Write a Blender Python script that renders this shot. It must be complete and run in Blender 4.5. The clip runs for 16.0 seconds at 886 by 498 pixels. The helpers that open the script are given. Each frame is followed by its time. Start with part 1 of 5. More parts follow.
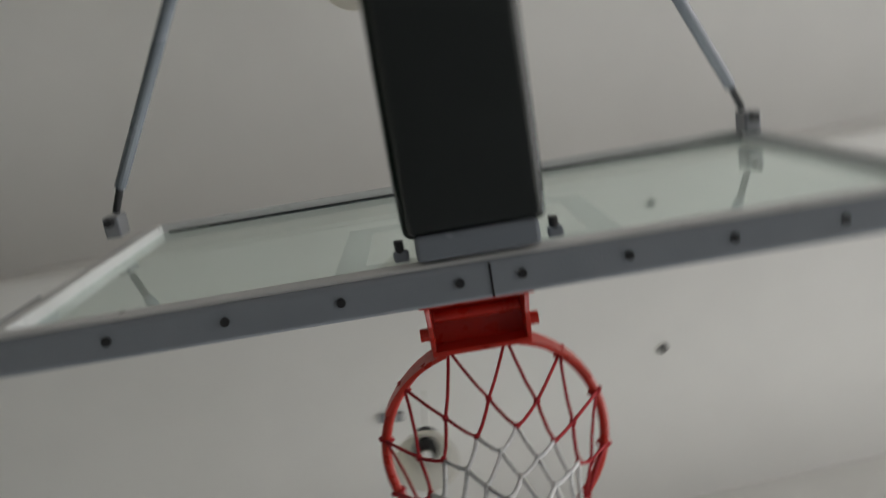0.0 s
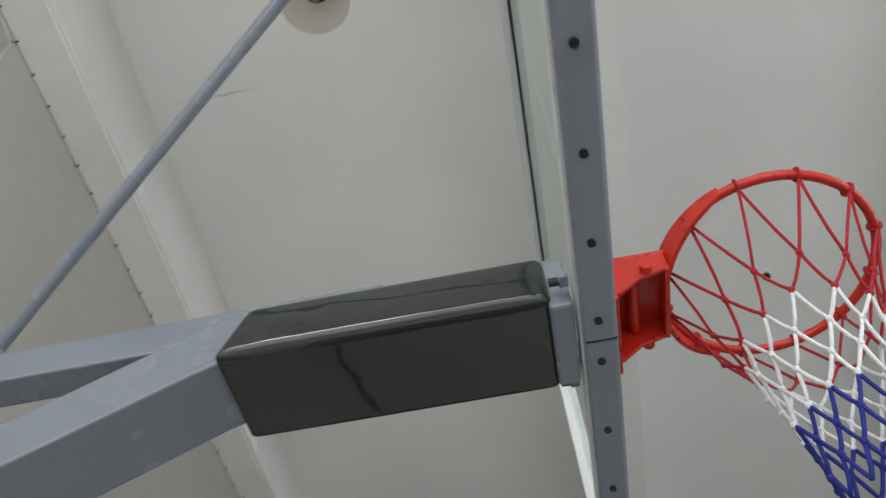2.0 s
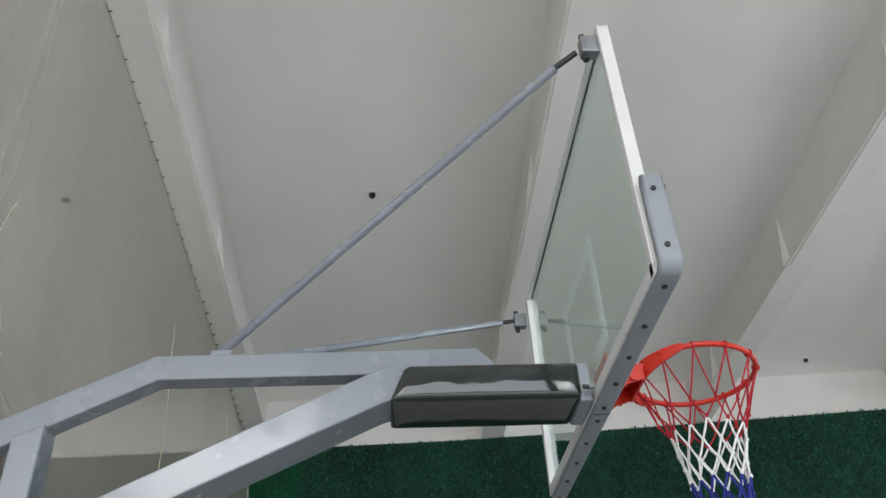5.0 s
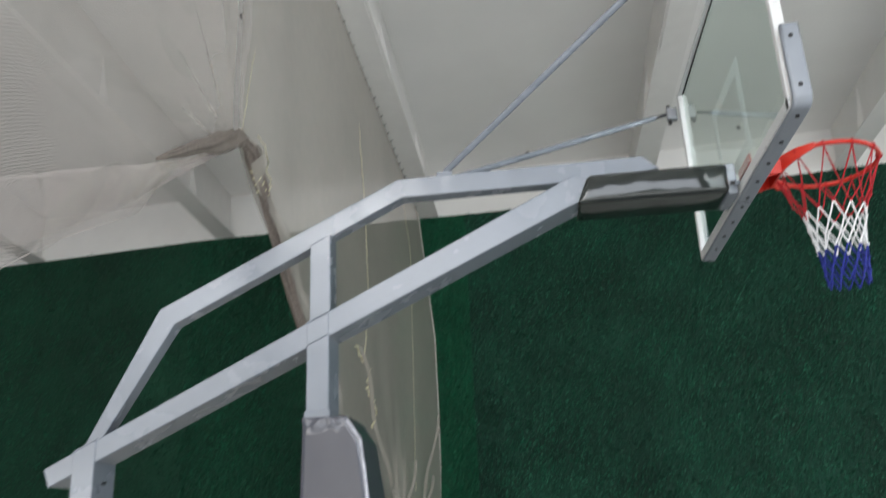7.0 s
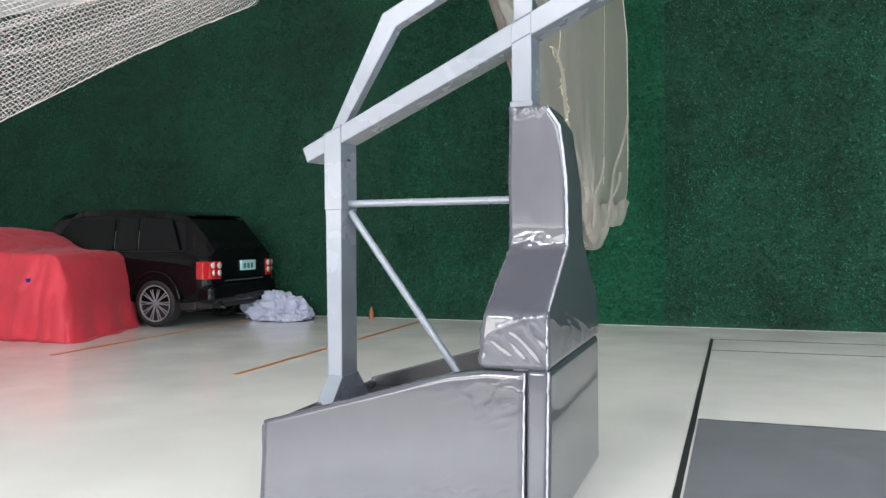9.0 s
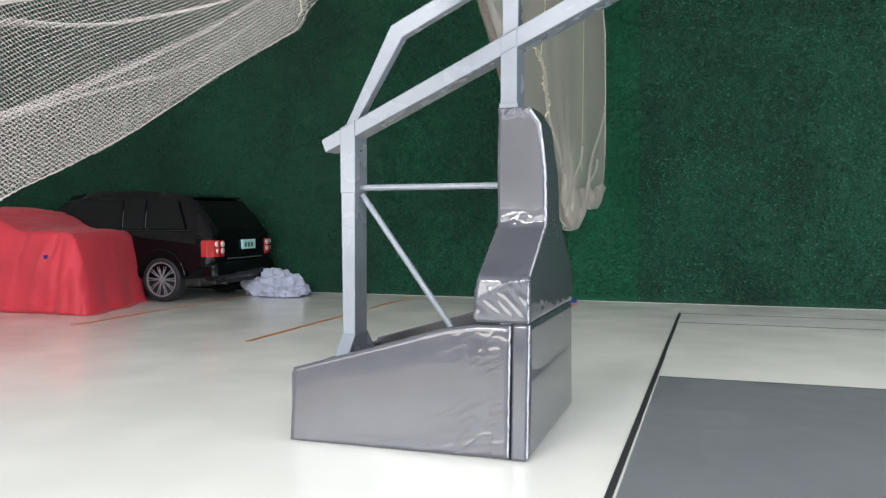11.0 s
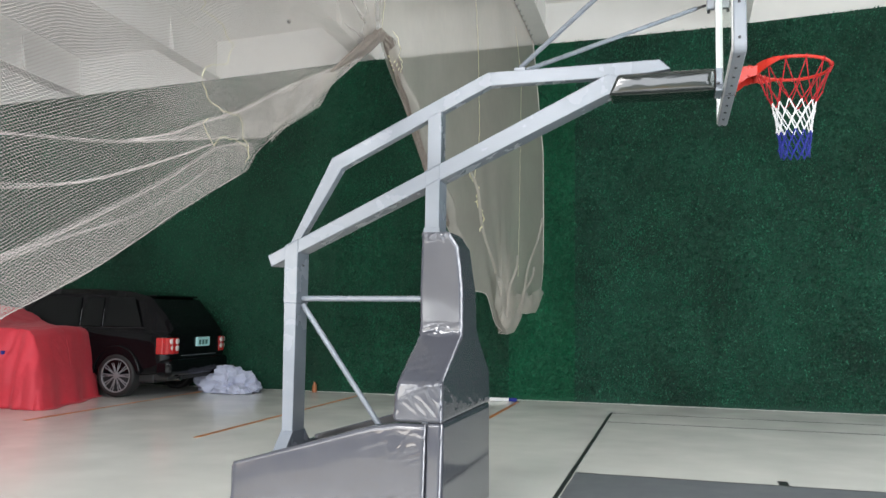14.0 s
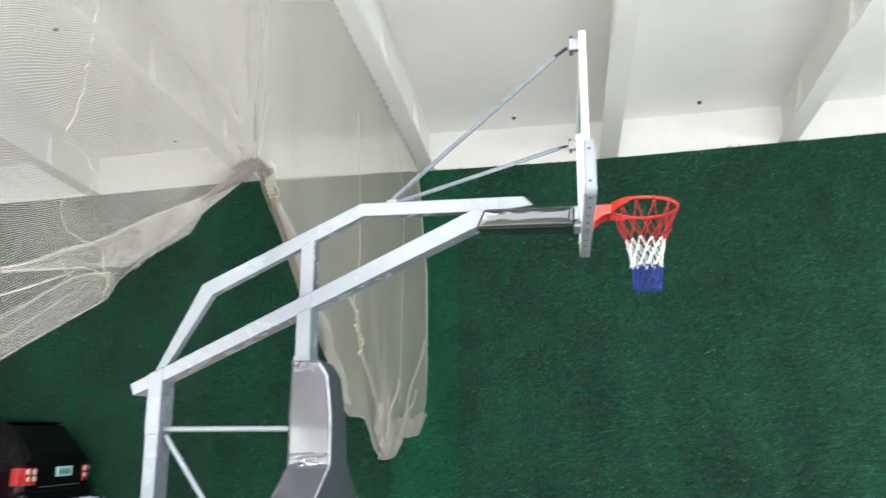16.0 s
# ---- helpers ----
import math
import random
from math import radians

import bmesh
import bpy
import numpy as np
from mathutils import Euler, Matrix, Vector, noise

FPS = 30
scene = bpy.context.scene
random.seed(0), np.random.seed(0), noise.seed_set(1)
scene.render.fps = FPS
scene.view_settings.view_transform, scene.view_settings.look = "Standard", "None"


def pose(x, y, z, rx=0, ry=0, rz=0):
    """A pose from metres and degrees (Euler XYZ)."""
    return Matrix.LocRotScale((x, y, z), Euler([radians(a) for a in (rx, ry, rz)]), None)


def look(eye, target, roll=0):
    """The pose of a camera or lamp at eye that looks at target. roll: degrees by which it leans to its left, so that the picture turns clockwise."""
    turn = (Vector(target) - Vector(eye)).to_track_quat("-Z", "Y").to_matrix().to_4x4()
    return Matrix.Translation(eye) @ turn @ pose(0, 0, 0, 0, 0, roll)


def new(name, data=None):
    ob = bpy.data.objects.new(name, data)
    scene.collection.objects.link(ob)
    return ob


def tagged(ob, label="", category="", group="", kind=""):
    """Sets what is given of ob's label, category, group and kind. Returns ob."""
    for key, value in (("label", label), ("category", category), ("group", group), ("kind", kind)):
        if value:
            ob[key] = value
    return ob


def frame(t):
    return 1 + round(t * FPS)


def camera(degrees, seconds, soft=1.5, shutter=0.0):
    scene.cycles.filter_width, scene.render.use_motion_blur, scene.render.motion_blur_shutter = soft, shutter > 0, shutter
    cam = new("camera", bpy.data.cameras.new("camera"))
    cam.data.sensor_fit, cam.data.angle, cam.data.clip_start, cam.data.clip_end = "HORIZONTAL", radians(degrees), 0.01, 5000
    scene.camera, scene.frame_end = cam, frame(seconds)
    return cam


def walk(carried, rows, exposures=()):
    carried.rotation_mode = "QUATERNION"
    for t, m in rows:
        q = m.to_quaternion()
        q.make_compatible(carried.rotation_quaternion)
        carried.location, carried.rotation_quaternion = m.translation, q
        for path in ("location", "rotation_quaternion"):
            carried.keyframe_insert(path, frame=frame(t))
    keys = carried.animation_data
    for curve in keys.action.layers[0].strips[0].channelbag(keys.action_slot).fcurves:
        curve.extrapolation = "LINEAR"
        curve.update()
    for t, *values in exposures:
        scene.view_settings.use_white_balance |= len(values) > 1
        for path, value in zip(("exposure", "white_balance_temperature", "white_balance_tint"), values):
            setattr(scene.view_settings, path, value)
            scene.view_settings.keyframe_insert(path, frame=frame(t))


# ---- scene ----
cam = camera(56.5, 16.0, 1.35, 0.5)
PATH = [
    (0, (-0.404, 0.07, 1.452), (0.05, 0.07, 3.4), -9.4),
    (0.5, (-0.232, -0.379, 1.602), (0.109, 0.087, 3.517), 7.7),
    (1, (-0.136, -0.664, 1.659), (-0.019, 0.079, 3.513), 4.5),
    (1.5, (-0.148, -0.887, 1.662), (-0.204, 0.024, 3.442), -6.0),
    (2, (-0.184, -1.21, 1.675), (-0.3, -0.022, 3.28), -5.7),
    (2.5, (-0.211, -1.586, 1.676), (-0.364, -0.236, 3.144), -2.0),
    (3, (-0.302, -1.921, 1.686), (-0.366, -0.475, 3.066), -0.8),
    (5.5, (-0.897, -3.098, 1.614), (-0.749, -1.408, 2.674), -3.4),
    (6, (-0.964, -3.395, 1.547), (-0.92, -1.625, 2.478), -1.2),
    (6.5, (-0.981, -3.585, 1.535), (-1.077, -1.756, 2.339), -1.3),
    (7, (-1.031, -3.778, 1.501), (-1.236, -1.895, 2.141), -2.6),
    (7.5, (-1.008, -3.958, 1.484), (-1.349, -2.029, 1.886), -1.5),
    (8, (-1.015, -4.058, 1.45), (-1.528, -2.137, 1.672), -1.7),
    (8.5, (-0.968, -4.205, 1.379), (-1.627, -2.318, 1.444), -1.1),
    (9, (-0.98, -4.305, 1.346), (-1.651, -2.422, 1.306), -0.4),
    (11.5, (-0.732, -5.349, 1.328), (-1.353, -3.45, 1.248), -0.4),
    (12, (-0.666, -5.516, 1.347), (-1.258, -3.606, 1.303), -1.0),
    (12.5, (-0.551, -5.602, 1.362), (-1.11, -3.682, 1.339), 0.1),
    (13, (-0.444, -5.656, 1.387), (-0.988, -3.731, 1.42), -0.0),
    (13.5, (-0.387, -5.71, 1.418), (-0.938, -3.79, 1.518), 0.5),
    (14, (-0.348, -5.744, 1.436), (-0.893, -3.826, 1.585), 0.7),
    (14.5, (-0.297, -5.766, 1.464), (-0.823, -3.849, 1.689), 0.7),
    (15, (-0.262, -5.783, 1.481), (-0.763, -3.868, 1.769), 0.1),
    (15.5, (-0.214, -5.794, 1.501), (-0.654, -3.878, 1.869), -0.2),
    (16, (-0.171, -5.795, 1.516), (-0.46, -3.862, 1.944), 0.1),
]
walk(cam, [(t, look(eye, target, roll)) for t, eye, target, roll in PATH],
     [(0, -1.25, 6500, 11), (1, -0.92, 6450, 10), (2, -0.72, 6250, 11), (3, -0.52, 6150, 11), (5.5, -0.67, 6200, 11), (6.5, -0.46, 6200, 11), (7.5, -0.3, 6150, 10), (8, 0.04, 6150, 10), (9, 0.32, 6150, 11), (11.5, 0.09, 6180, 10), (12.5, -0.1, 6200, 10), (14.5, 0.22, 6200, 9), (16, 0.52, 6250, 7)])

# ---- world and light ----
world = bpy.data.worlds.new("sky")
scene.world = world
world.use_nodes = True
wn = world.node_tree.nodes
sky = wn.new("ShaderNodeTexSky")
sky.sky_type = "NISHITA"
sky.sun_disc = False
sky.sun_elevation = radians(27)
sky.sun_rotation = radians(200)
wn["Background"].inputs["Strength"].default_value = 0.12
world.node_tree.links.new(sky.outputs["Color"], wn["Background"].inputs["Color"])


def lamp(name, kind, energy, m, color=(1, 1, 1), **settings):
    data = bpy.data.lights.new(name, kind)
    data.energy, data.color = energy, color
    if kind == "AREA":
        data.shape, data.size, data.size_y = "RECTANGLE", settings["width"], settings["height"]
    else:
        data.angle = radians(settings["angle"])
    ob = new(name, data)
    ob.matrix_world = m
    return ob


lamp("sun", "SUN", 1.4, look((0, 0, 0), (0.22, 0.86, -0.46)), (1, 0.96, 0.9), angle=18)
# added lamps standing in for daylight outside the unseen front and side openings
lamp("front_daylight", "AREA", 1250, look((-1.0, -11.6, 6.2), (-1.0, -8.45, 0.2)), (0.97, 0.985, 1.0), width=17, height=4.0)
# added low lamp band in the unseen front opening, clear of pad reflections
lamp("low_front_fill", "AREA", 540, look((-1.5, -9.3, 1.65), (-1.5, 0.0, 1.65)), (0.97, 0.985, 1.0), width=17, height=2.0)
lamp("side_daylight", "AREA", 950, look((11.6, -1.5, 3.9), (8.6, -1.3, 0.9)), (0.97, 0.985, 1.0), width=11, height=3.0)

# ---- materials ----


def mat(name, color, rough=0.5, metal=0.0, spread=0.06, scale=8.0, bump=0.0, bump_scale=60.0, coat=0.0, detail=4.0,
        rough_spread=0.08, spec=0.5, stretch=(1, 1, 1), second=0.0, second_scale=0.7, sheen=0.0, bump_dist=0.01):
    m = bpy.data.materials.new(name)
    m.use_nodes = True
    nt = m.node_tree
    n, l = nt.nodes, nt.links
    b = n["Principled BSDF"]
    b.inputs["Metallic"].default_value = metal
    b.inputs["Coat Weight"].default_value = coat
    b.inputs["Coat Roughness"].default_value = 0.025
    b.inputs["Specular IOR Level"].default_value = spec
    b.inputs["Sheen Weight"].default_value = sheen
    tc = n.new("ShaderNodeTexCoord")
    mp = n.new("ShaderNodeMapping")
    mp.inputs["Scale"].default_value = stretch
    l.new(tc.outputs["Object"], mp.inputs["Vector"])
    t = n.new("ShaderNodeTexNoise")
    t.inputs["Scale"].default_value, t.inputs["Detail"].default_value = scale, detail
    l.new(mp.outputs[0], t.inputs["Vector"])
    big = n.new("ShaderNodeTexNoise")
    big.inputs["Scale"].default_value, big.inputs["Detail"].default_value = second_scale, 3
    l.new(mp.outputs[0], big.inputs["Vector"])
    ramp = n.new("ShaderNodeMapRange")
    ramp.inputs["From Min"].default_value, ramp.inputs["From Max"].default_value = 0.25, 0.75
    ramp.inputs["To Min"].default_value, ramp.inputs["To Max"].default_value = 1 - spread, 1 + spread
    l.new(t.outputs["Fac"], ramp.inputs["Value"])
    ramp2 = n.new("ShaderNodeMapRange")
    ramp2.inputs["From Min"].default_value, ramp2.inputs["From Max"].default_value = 0.3, 0.7
    ramp2.inputs["To Min"].default_value, ramp2.inputs["To Max"].default_value = 1 - second, 1 + second
    l.new(big.outputs["Fac"], ramp2.inputs["Value"])
    mul = n.new("ShaderNodeMath")
    mul.operation = "MULTIPLY"
    l.new(ramp.outputs[0], mul.inputs[0])
    l.new(ramp2.outputs[0], mul.inputs[1])
    mix = n.new("ShaderNodeVectorMath")
    mix.operation = "SCALE"
    mix.inputs[0].default_value = color
    l.new(mul.outputs[0], mix.inputs["Scale"])
    l.new(mix.outputs[0], b.inputs["Base Color"])
    rr = n.new("ShaderNodeMapRange")
    rr.inputs["From Min"].default_value, rr.inputs["From Max"].default_value = 0.3, 0.7
    rr.inputs["To Min"].default_value = max(0.02, rough - rough_spread)
    rr.inputs["To Max"].default_value = min(1, rough + rough_spread)
    l.new(t.outputs["Fac"], rr.inputs["Value"])
    l.new(rr.outputs[0], b.inputs["Roughness"])
    if bump:
        t2 = n.new("ShaderNodeTexNoise")
        t2.inputs["Scale"].default_value, t2.inputs["Detail"].default_value = bump_scale, 3
        l.new(mp.outputs[0], t2.inputs["Vector"])
        bp = n.new("ShaderNodeBump")
        bp.inputs["Strength"].default_value, bp.inputs["Distance"].default_value = bump, bump_dist
        l.new(t2.outputs["Fac"], bp.inputs["Height"])
        l.new(bp.outputs[0], b.inputs["Normal"])
    return m


M_floor = mat("epoxy_floor", (0.74, 0.735, 0.685), 0.18, scale=1.2, spread=0.03, bump=0.05, bump_scale=1.5, second=0.05, rough_spread=0.06, bump_dist=0.02, spec=0.4)
M_key = mat("grey_court_paint", (0.155, 0.162, 0.175), 0.36, scale=3, spread=0.02, second=0.04, rough_spread=0.05)
M_line = mat("black_line_paint", (0.025, 0.025, 0.028), 0.35, scale=30, spread=0.2)
M_line_thin = mat("grey_line_paint", (0.07, 0.07, 0.07), 0.4, scale=30, spread=0.2)
M_orange = mat("orange_line_paint", (0.50, 0.17, 0.03), 0.35, scale=20, spread=0.15)
M_wall = mat("white_wall_paint", (0.82, 0.81, 0.78), 0.75, scale=4, spread=0.025, bump=0.08, bump_scale=40, second=0.03)
M_ceiling = mat("ceiling_panel_paint", (0.85, 0.835, 0.81), 0.7, scale=2, spread=0.02, bump=0.03, bump_scale=20, second=0.03, second_scale=0.35)
M_steel_white = mat("white_steel_paint", (0.79, 0.775, 0.745), 0.55, scale=6, spread=0.03, bump=0.04, bump_scale=30, second=0.04)
M_stand = mat("light_grey_enamel", (0.195, 0.215, 0.247), 0.25, scale=5, spread=0.04, bump=0.03, bump_scale=90, second=0.06, second_scale=1.6, rough_spread=0.06, coat=0.22)
M_vinyl = mat("grey_vinyl", (0.066, 0.068, 0.082), 0.10, spec=0.5, scale=9, spread=0.03, bump=0.03, bump_scale=4, second=0.03, rough_spread=0.03, coat=0.5, bump_dist=0.02)
M_vinyl_dark = mat("dark_grey_vinyl", (0.018, 0.022, 0.020), 0.06, scale=9, spread=0.05, bump=0.03, bump_scale=7, second=0.05, coat=0.3, rough_spread=0.02, bump_dist=0.02)
# pale so that the highlight on vinyl corners is in the colour
M_edge_glint = mat("vinyl_edge_glint", (0.34, 0.34, 0.37), 0.12, scale=20, spread=0.35, detail=1.5, coat=0.5)
M_pad = mat("grey_foam_edge_pad", (0.245, 0.265, 0.295), 0.5, scale=14, spread=0.05, bump=0.1, bump_scale=120, second=0.04)
M_alu = mat("white_aluminium", (0.64, 0.64, 0.63), 0.35, scale=20, spread=0.03)
M_galv = mat("galvanised_steel", (0.28, 0.29, 0.31), 0.38, metal=0.7, scale=40, spread=0.12)
M_rubber = mat("black_rubber", (0.012, 0.012, 0.012), 0.6, scale=30, spread=0.15, bump=0.1)
M_dark = mat("dark_metal", (0.03, 0.03, 0.032), 0.45, metal=0.4, scale=30, spread=0.15)
M_rim = mat("orange_red_enamel", (0.53, 0.024, 0.010), 0.33, scale=25, spread=0.06, bump=0.04, bump_scale=90)
M_red = mat("red_cord", (0.42, 0.010, 0.018), 0.75, scale=120, spread=0.18, bump=0.5, bump_scale=300)
M_white = mat("white_cord", (0.8, 0.8, 0.8), 0.8, scale=120, spread=0.1, bump=0.5, bump_scale=300)
M_blue = mat("blue_cord", (0.014, 0.024, 0.23), 0.75, scale=120, spread=0.18, bump=0.5, bump_scale=300)
M_mesh = mat("off_white_netting", (0.49, 0.445, 0.415), 0.85, scale=30, spread=0.08)
M_rope = mat("yellow_rope", (0.58, 0.54, 0.35), 0.8, scale=60, spread=0.15)
# darker than the loose net: shade within its folds is put into the colour
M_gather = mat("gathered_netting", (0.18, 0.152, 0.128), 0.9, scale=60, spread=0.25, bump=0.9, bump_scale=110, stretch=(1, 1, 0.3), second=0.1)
M_paint_black = mat("black_car_paint", (0.004, 0.004, 0.005), 0.05, scale=4, spread=0.1, rough_spread=0.02, spec=0.22)
M_glass_dark = mat("tinted_car_glass", (0.007, 0.008, 0.008), 0.03, scale=4, spread=0.1, rough_spread=0.02, spec=0.14)
M_trim_black = mat("black_trim", (0.02, 0.02, 0.021), 0.5, scale=20, spread=0.1)
M_alloy = mat("alloy_rim", (0.27, 0.27, 0.28), 0.32, metal=0.3, scale=20, spread=0.08)
M_chrome_dark = mat("dark_chrome_trim", (0.22, 0.22, 0.22), 0.2, metal=0.9, scale=20, spread=0.1)
M_chrome = mat("chrome", (0.7, 0.7, 0.7), 0.15, metal=1.0, scale=20, spread=0.05)
M_tail = mat("red_tail_lens", (0.46, 0.01, 0.012), 0.12, scale=20, spread=0.1, coat=0.6)
M_tail_clear = mat("clear_tail_lens", (0.72, 0.62, 0.58), 0.1, scale=20, spread=0.1, coat=0.6)
M_plate = mat("pale_number_plate", (0.50, 0.80, 0.80), 0.4, scale=20, spread=0.04)
M_plate_ink = mat("plate_ink", (0.05, 0.17, 0.14), 0.5, scale=20, spread=0.05)
M_cover = mat("red_cover_cloth", (0.60, 0.034, 0.054), 0.62, scale=3, spread=0.08, bump=0.4, bump_scale=4, second=0.12, sheen=0.08, bump_dist=0.06)
M_cloth = mat("white_cloth", (0.50, 0.52, 0.64), 0.85, scale=6, spread=0.06, bump=0.3, bump_scale=14, second=0.05, bump_dist=0.03)
M_bottle = mat("orange_plastic", (0.30, 0.10, 0.03), 0.45, scale=20, spread=0.1)
M_shade = mat("frosted_lamp_shade", (0.74, 0.68, 0.52), 0.5, scale=8, spread=0.04)
M_concrete = mat("forecourt_concrete", (0.36, 0.35, 0.33), 0.85, scale=3, spread=0.1, bump=0.2, bump_scale=30, second=0.1)


def glass_material():
    m = bpy.data.materials.new("backboard_glass")
    m.use_nodes = True
    nt = m.node_tree
    n, l = nt.nodes, nt.links
    out = n["Material Output"]
    n.remove(n["Principled BSDF"])
    gl = n.new("ShaderNodeBsdfGlass")
    gl.inputs["IOR"].default_value = 1.5
    gl.inputs["Roughness"].default_value = 0.0
    gl.inputs["Color"].default_value = (0.93, 0.975, 0.955, 1)
    l.new(gl.outputs[0], out.inputs["Surface"])
    return m


M_glass = glass_material()


def thin_paint(m, share):
    """Let a thin coat of paint pass part of the light that falls on its other side."""
    n, l = m.node_tree.nodes, m.node_tree.links
    tr = n.new("ShaderNodeBsdfTranslucent")
    tr.inputs["Color"].default_value = (0.86, 0.86, 0.85, 1)
    mix = n.new("ShaderNodeMixShader")
    mix.inputs[0].default_value = share
    l.new(n["Principled BSDF"].outputs[0], mix.inputs[1])
    l.new(tr.outputs[0], mix.inputs[2])
    l.new(mix.outputs[0], n["Material Output"].inputs["Surface"])



def veil_material():
    """Fine netting seen from afar, too fine to tell its cells: part cloth, part open; opacity fades towards low y,
    painting haze over the near net.
    """
    m = mat("fine_netting", (0.43, 0.40, 0.35), 0.9, scale=9, spread=0.05, second=0.06)
    n, l = m.node_tree.nodes, m.node_tree.links
    mix = n.new("ShaderNodeMixShader")
    tc, xyz, opacity = n.new("ShaderNodeTexCoord"), n.new("ShaderNodeSeparateXYZ"), n.new("ShaderNodeMapRange")
    opacity.inputs["From Min"].default_value, opacity.inputs["From Max"].default_value = -2.6, 0.3
    opacity.inputs["To Min"].default_value, opacity.inputs["To Max"].default_value = 0.0, 0.5
    l.new(tc.outputs["Object"], xyz.inputs[0])
    l.new(xyz.outputs["Y"], opacity.inputs["Value"])
    l.new(opacity.outputs[0], mix.inputs[0])
    l.new(n.new("ShaderNodeBsdfTransparent").outputs[0], mix.inputs[1])
    l.new(n["Principled BSDF"].outputs[0], mix.inputs[2])
    l.new(mix.outputs[0], n["Material Output"].inputs["Surface"])
    return m


M_veil = veil_material()


def turf_material():
    m = mat("artificial_turf", (0.03, 0.15, 0.085), 0.55, scale=7, spread=0.38, second=0.34, second_scale=1.1, spec=0.35, stretch=(1, 1, 0.7))
    nt = m.node_tree
    n, l = nt.nodes, nt.links
    b = n["Principled BSDF"]
    old = b.inputs["Base Color"].links[0].from_socket
    geo = n.new("ShaderNodeNewGeometry")
    rng = n.new("ShaderNodeMapRange")
    rng.inputs["To Min"].default_value, rng.inputs["To Max"].default_value = 0.62, 1.38
    l.new(geo.outputs["Random Per Island"], rng.inputs["Value"])
    info = n.new("ShaderNodeObjectInfo")
    rng2 = n.new("ShaderNodeMapRange")
    rng2.inputs["To Min"].default_value, rng2.inputs["To Max"].default_value = 0.8, 1.2
    l.new(info.outputs["Random"], rng2.inputs["Value"])
    mu = n.new("ShaderNodeMath")
    mu.operation = "MULTIPLY"
    l.new(rng.outputs[0], mu.inputs[0])
    l.new(rng2.outputs[0], mu.inputs[1])
    sc = n.new("ShaderNodeVectorMath")
    sc.operation = "SCALE"
    l.new(old, sc.inputs[0])
    l.new(mu.outputs[0], sc.inputs["Scale"])
    l.new(sc.outputs[0], b.inputs["Base Color"])
    return m


M_turf = turf_material()

# ---- mesh helpers ----


def link_mesh(name, verts, faces, material, parent=None, label="", smooth=False):
    me = bpy.data.meshes.new(name)
    me.from_pydata([tuple(v) for v in verts], [], faces)
    me.update()
    return finish(name, me, material, parent, label, smooth)


def finish(name, me, material, parent=None, label="", smooth=False):
    me.materials.append(material)
    if smooth:
        me.polygons.foreach_set("use_smooth", [True] * len(me.polygons))
    ob = new(name, me)
    if parent:
        ob.parent = parent
    if label:
        ob["label"] = label
    return ob


def part(name, bm, material, parent=None, label="", smooth=False):
    bmesh.ops.recalc_face_normals(bm, faces=bm.faces)
    me = bpy.data.meshes.new(name)
    bm.to_mesh(me)
    bm.free()
    return finish(name, me, material, parent, label, smooth)


def weighted(ob):
    """Keeps flat faces flat between rounded edges."""
    ob.modifiers.new("normals", "WEIGHTED_NORMAL").keep_sharp = True
    return ob


def thing(name, label, category, place=(0, 0, 0), group="", kind=""):
    ob = new(name)
    ob.location = place
    ob.empty_display_size = 0.1
    return tagged(ob, label, category, group, kind)


def setting(ob, label, category):
    return tagged(ob, label, category, kind="structure")


def box(lo, hi, bevel=0.0, seg=2, bm=None):
    own = bm or bmesh.new()
    lo, hi = Vector(lo), Vector(hi)
    m = Matrix.LocRotScale((lo + hi) / 2, None, hi - lo)
    made = bmesh.ops.create_cube(own, size=1, matrix=m)
    if bevel:
        edges = list({e for v in made["verts"] for e in v.link_edges})
        bmesh.ops.bevel(own, geom=edges, offset=bevel, segments=seg, affect="EDGES", profile=0.5)
    return own


def rod(a, b, r, sides=14, bm=None, r2=None):
    own = bm or bmesh.new()
    a, b = Vector(a), Vector(b)
    q = (b - a).to_track_quat("Z", "Y").to_matrix().to_4x4()
    bmesh.ops.create_cone(own, cap_ends=True, segments=sides, radius1=r, radius2=r if r2 is None else r2, depth=(b - a).length,
                          matrix=Matrix.Translation((a + b) / 2) @ q)
    return own


def prism(outline, y0, y1, bevel=0.0, seg=2, bm=None):
    """An outline in x and z, pulled from y0 to y1."""
    own = bm or bmesh.new()
    vs = [own.verts.new((x, y0, z)) for x, z in outline]
    face = own.faces.new(vs)
    got = bmesh.ops.extrude_face_region(own, geom=[face])
    top = [g for g in got["geom"] if isinstance(g, bmesh.types.BMVert)]
    bmesh.ops.translate(own, verts=top, vec=(0, y1 - y0, 0))
    if bevel:
        edges = list({e for v in vs + top for e in v.link_edges})
        bmesh.ops.bevel(own, geom=edges, offset=bevel, segments=seg, affect="EDGES", profile=0.5)
    return own


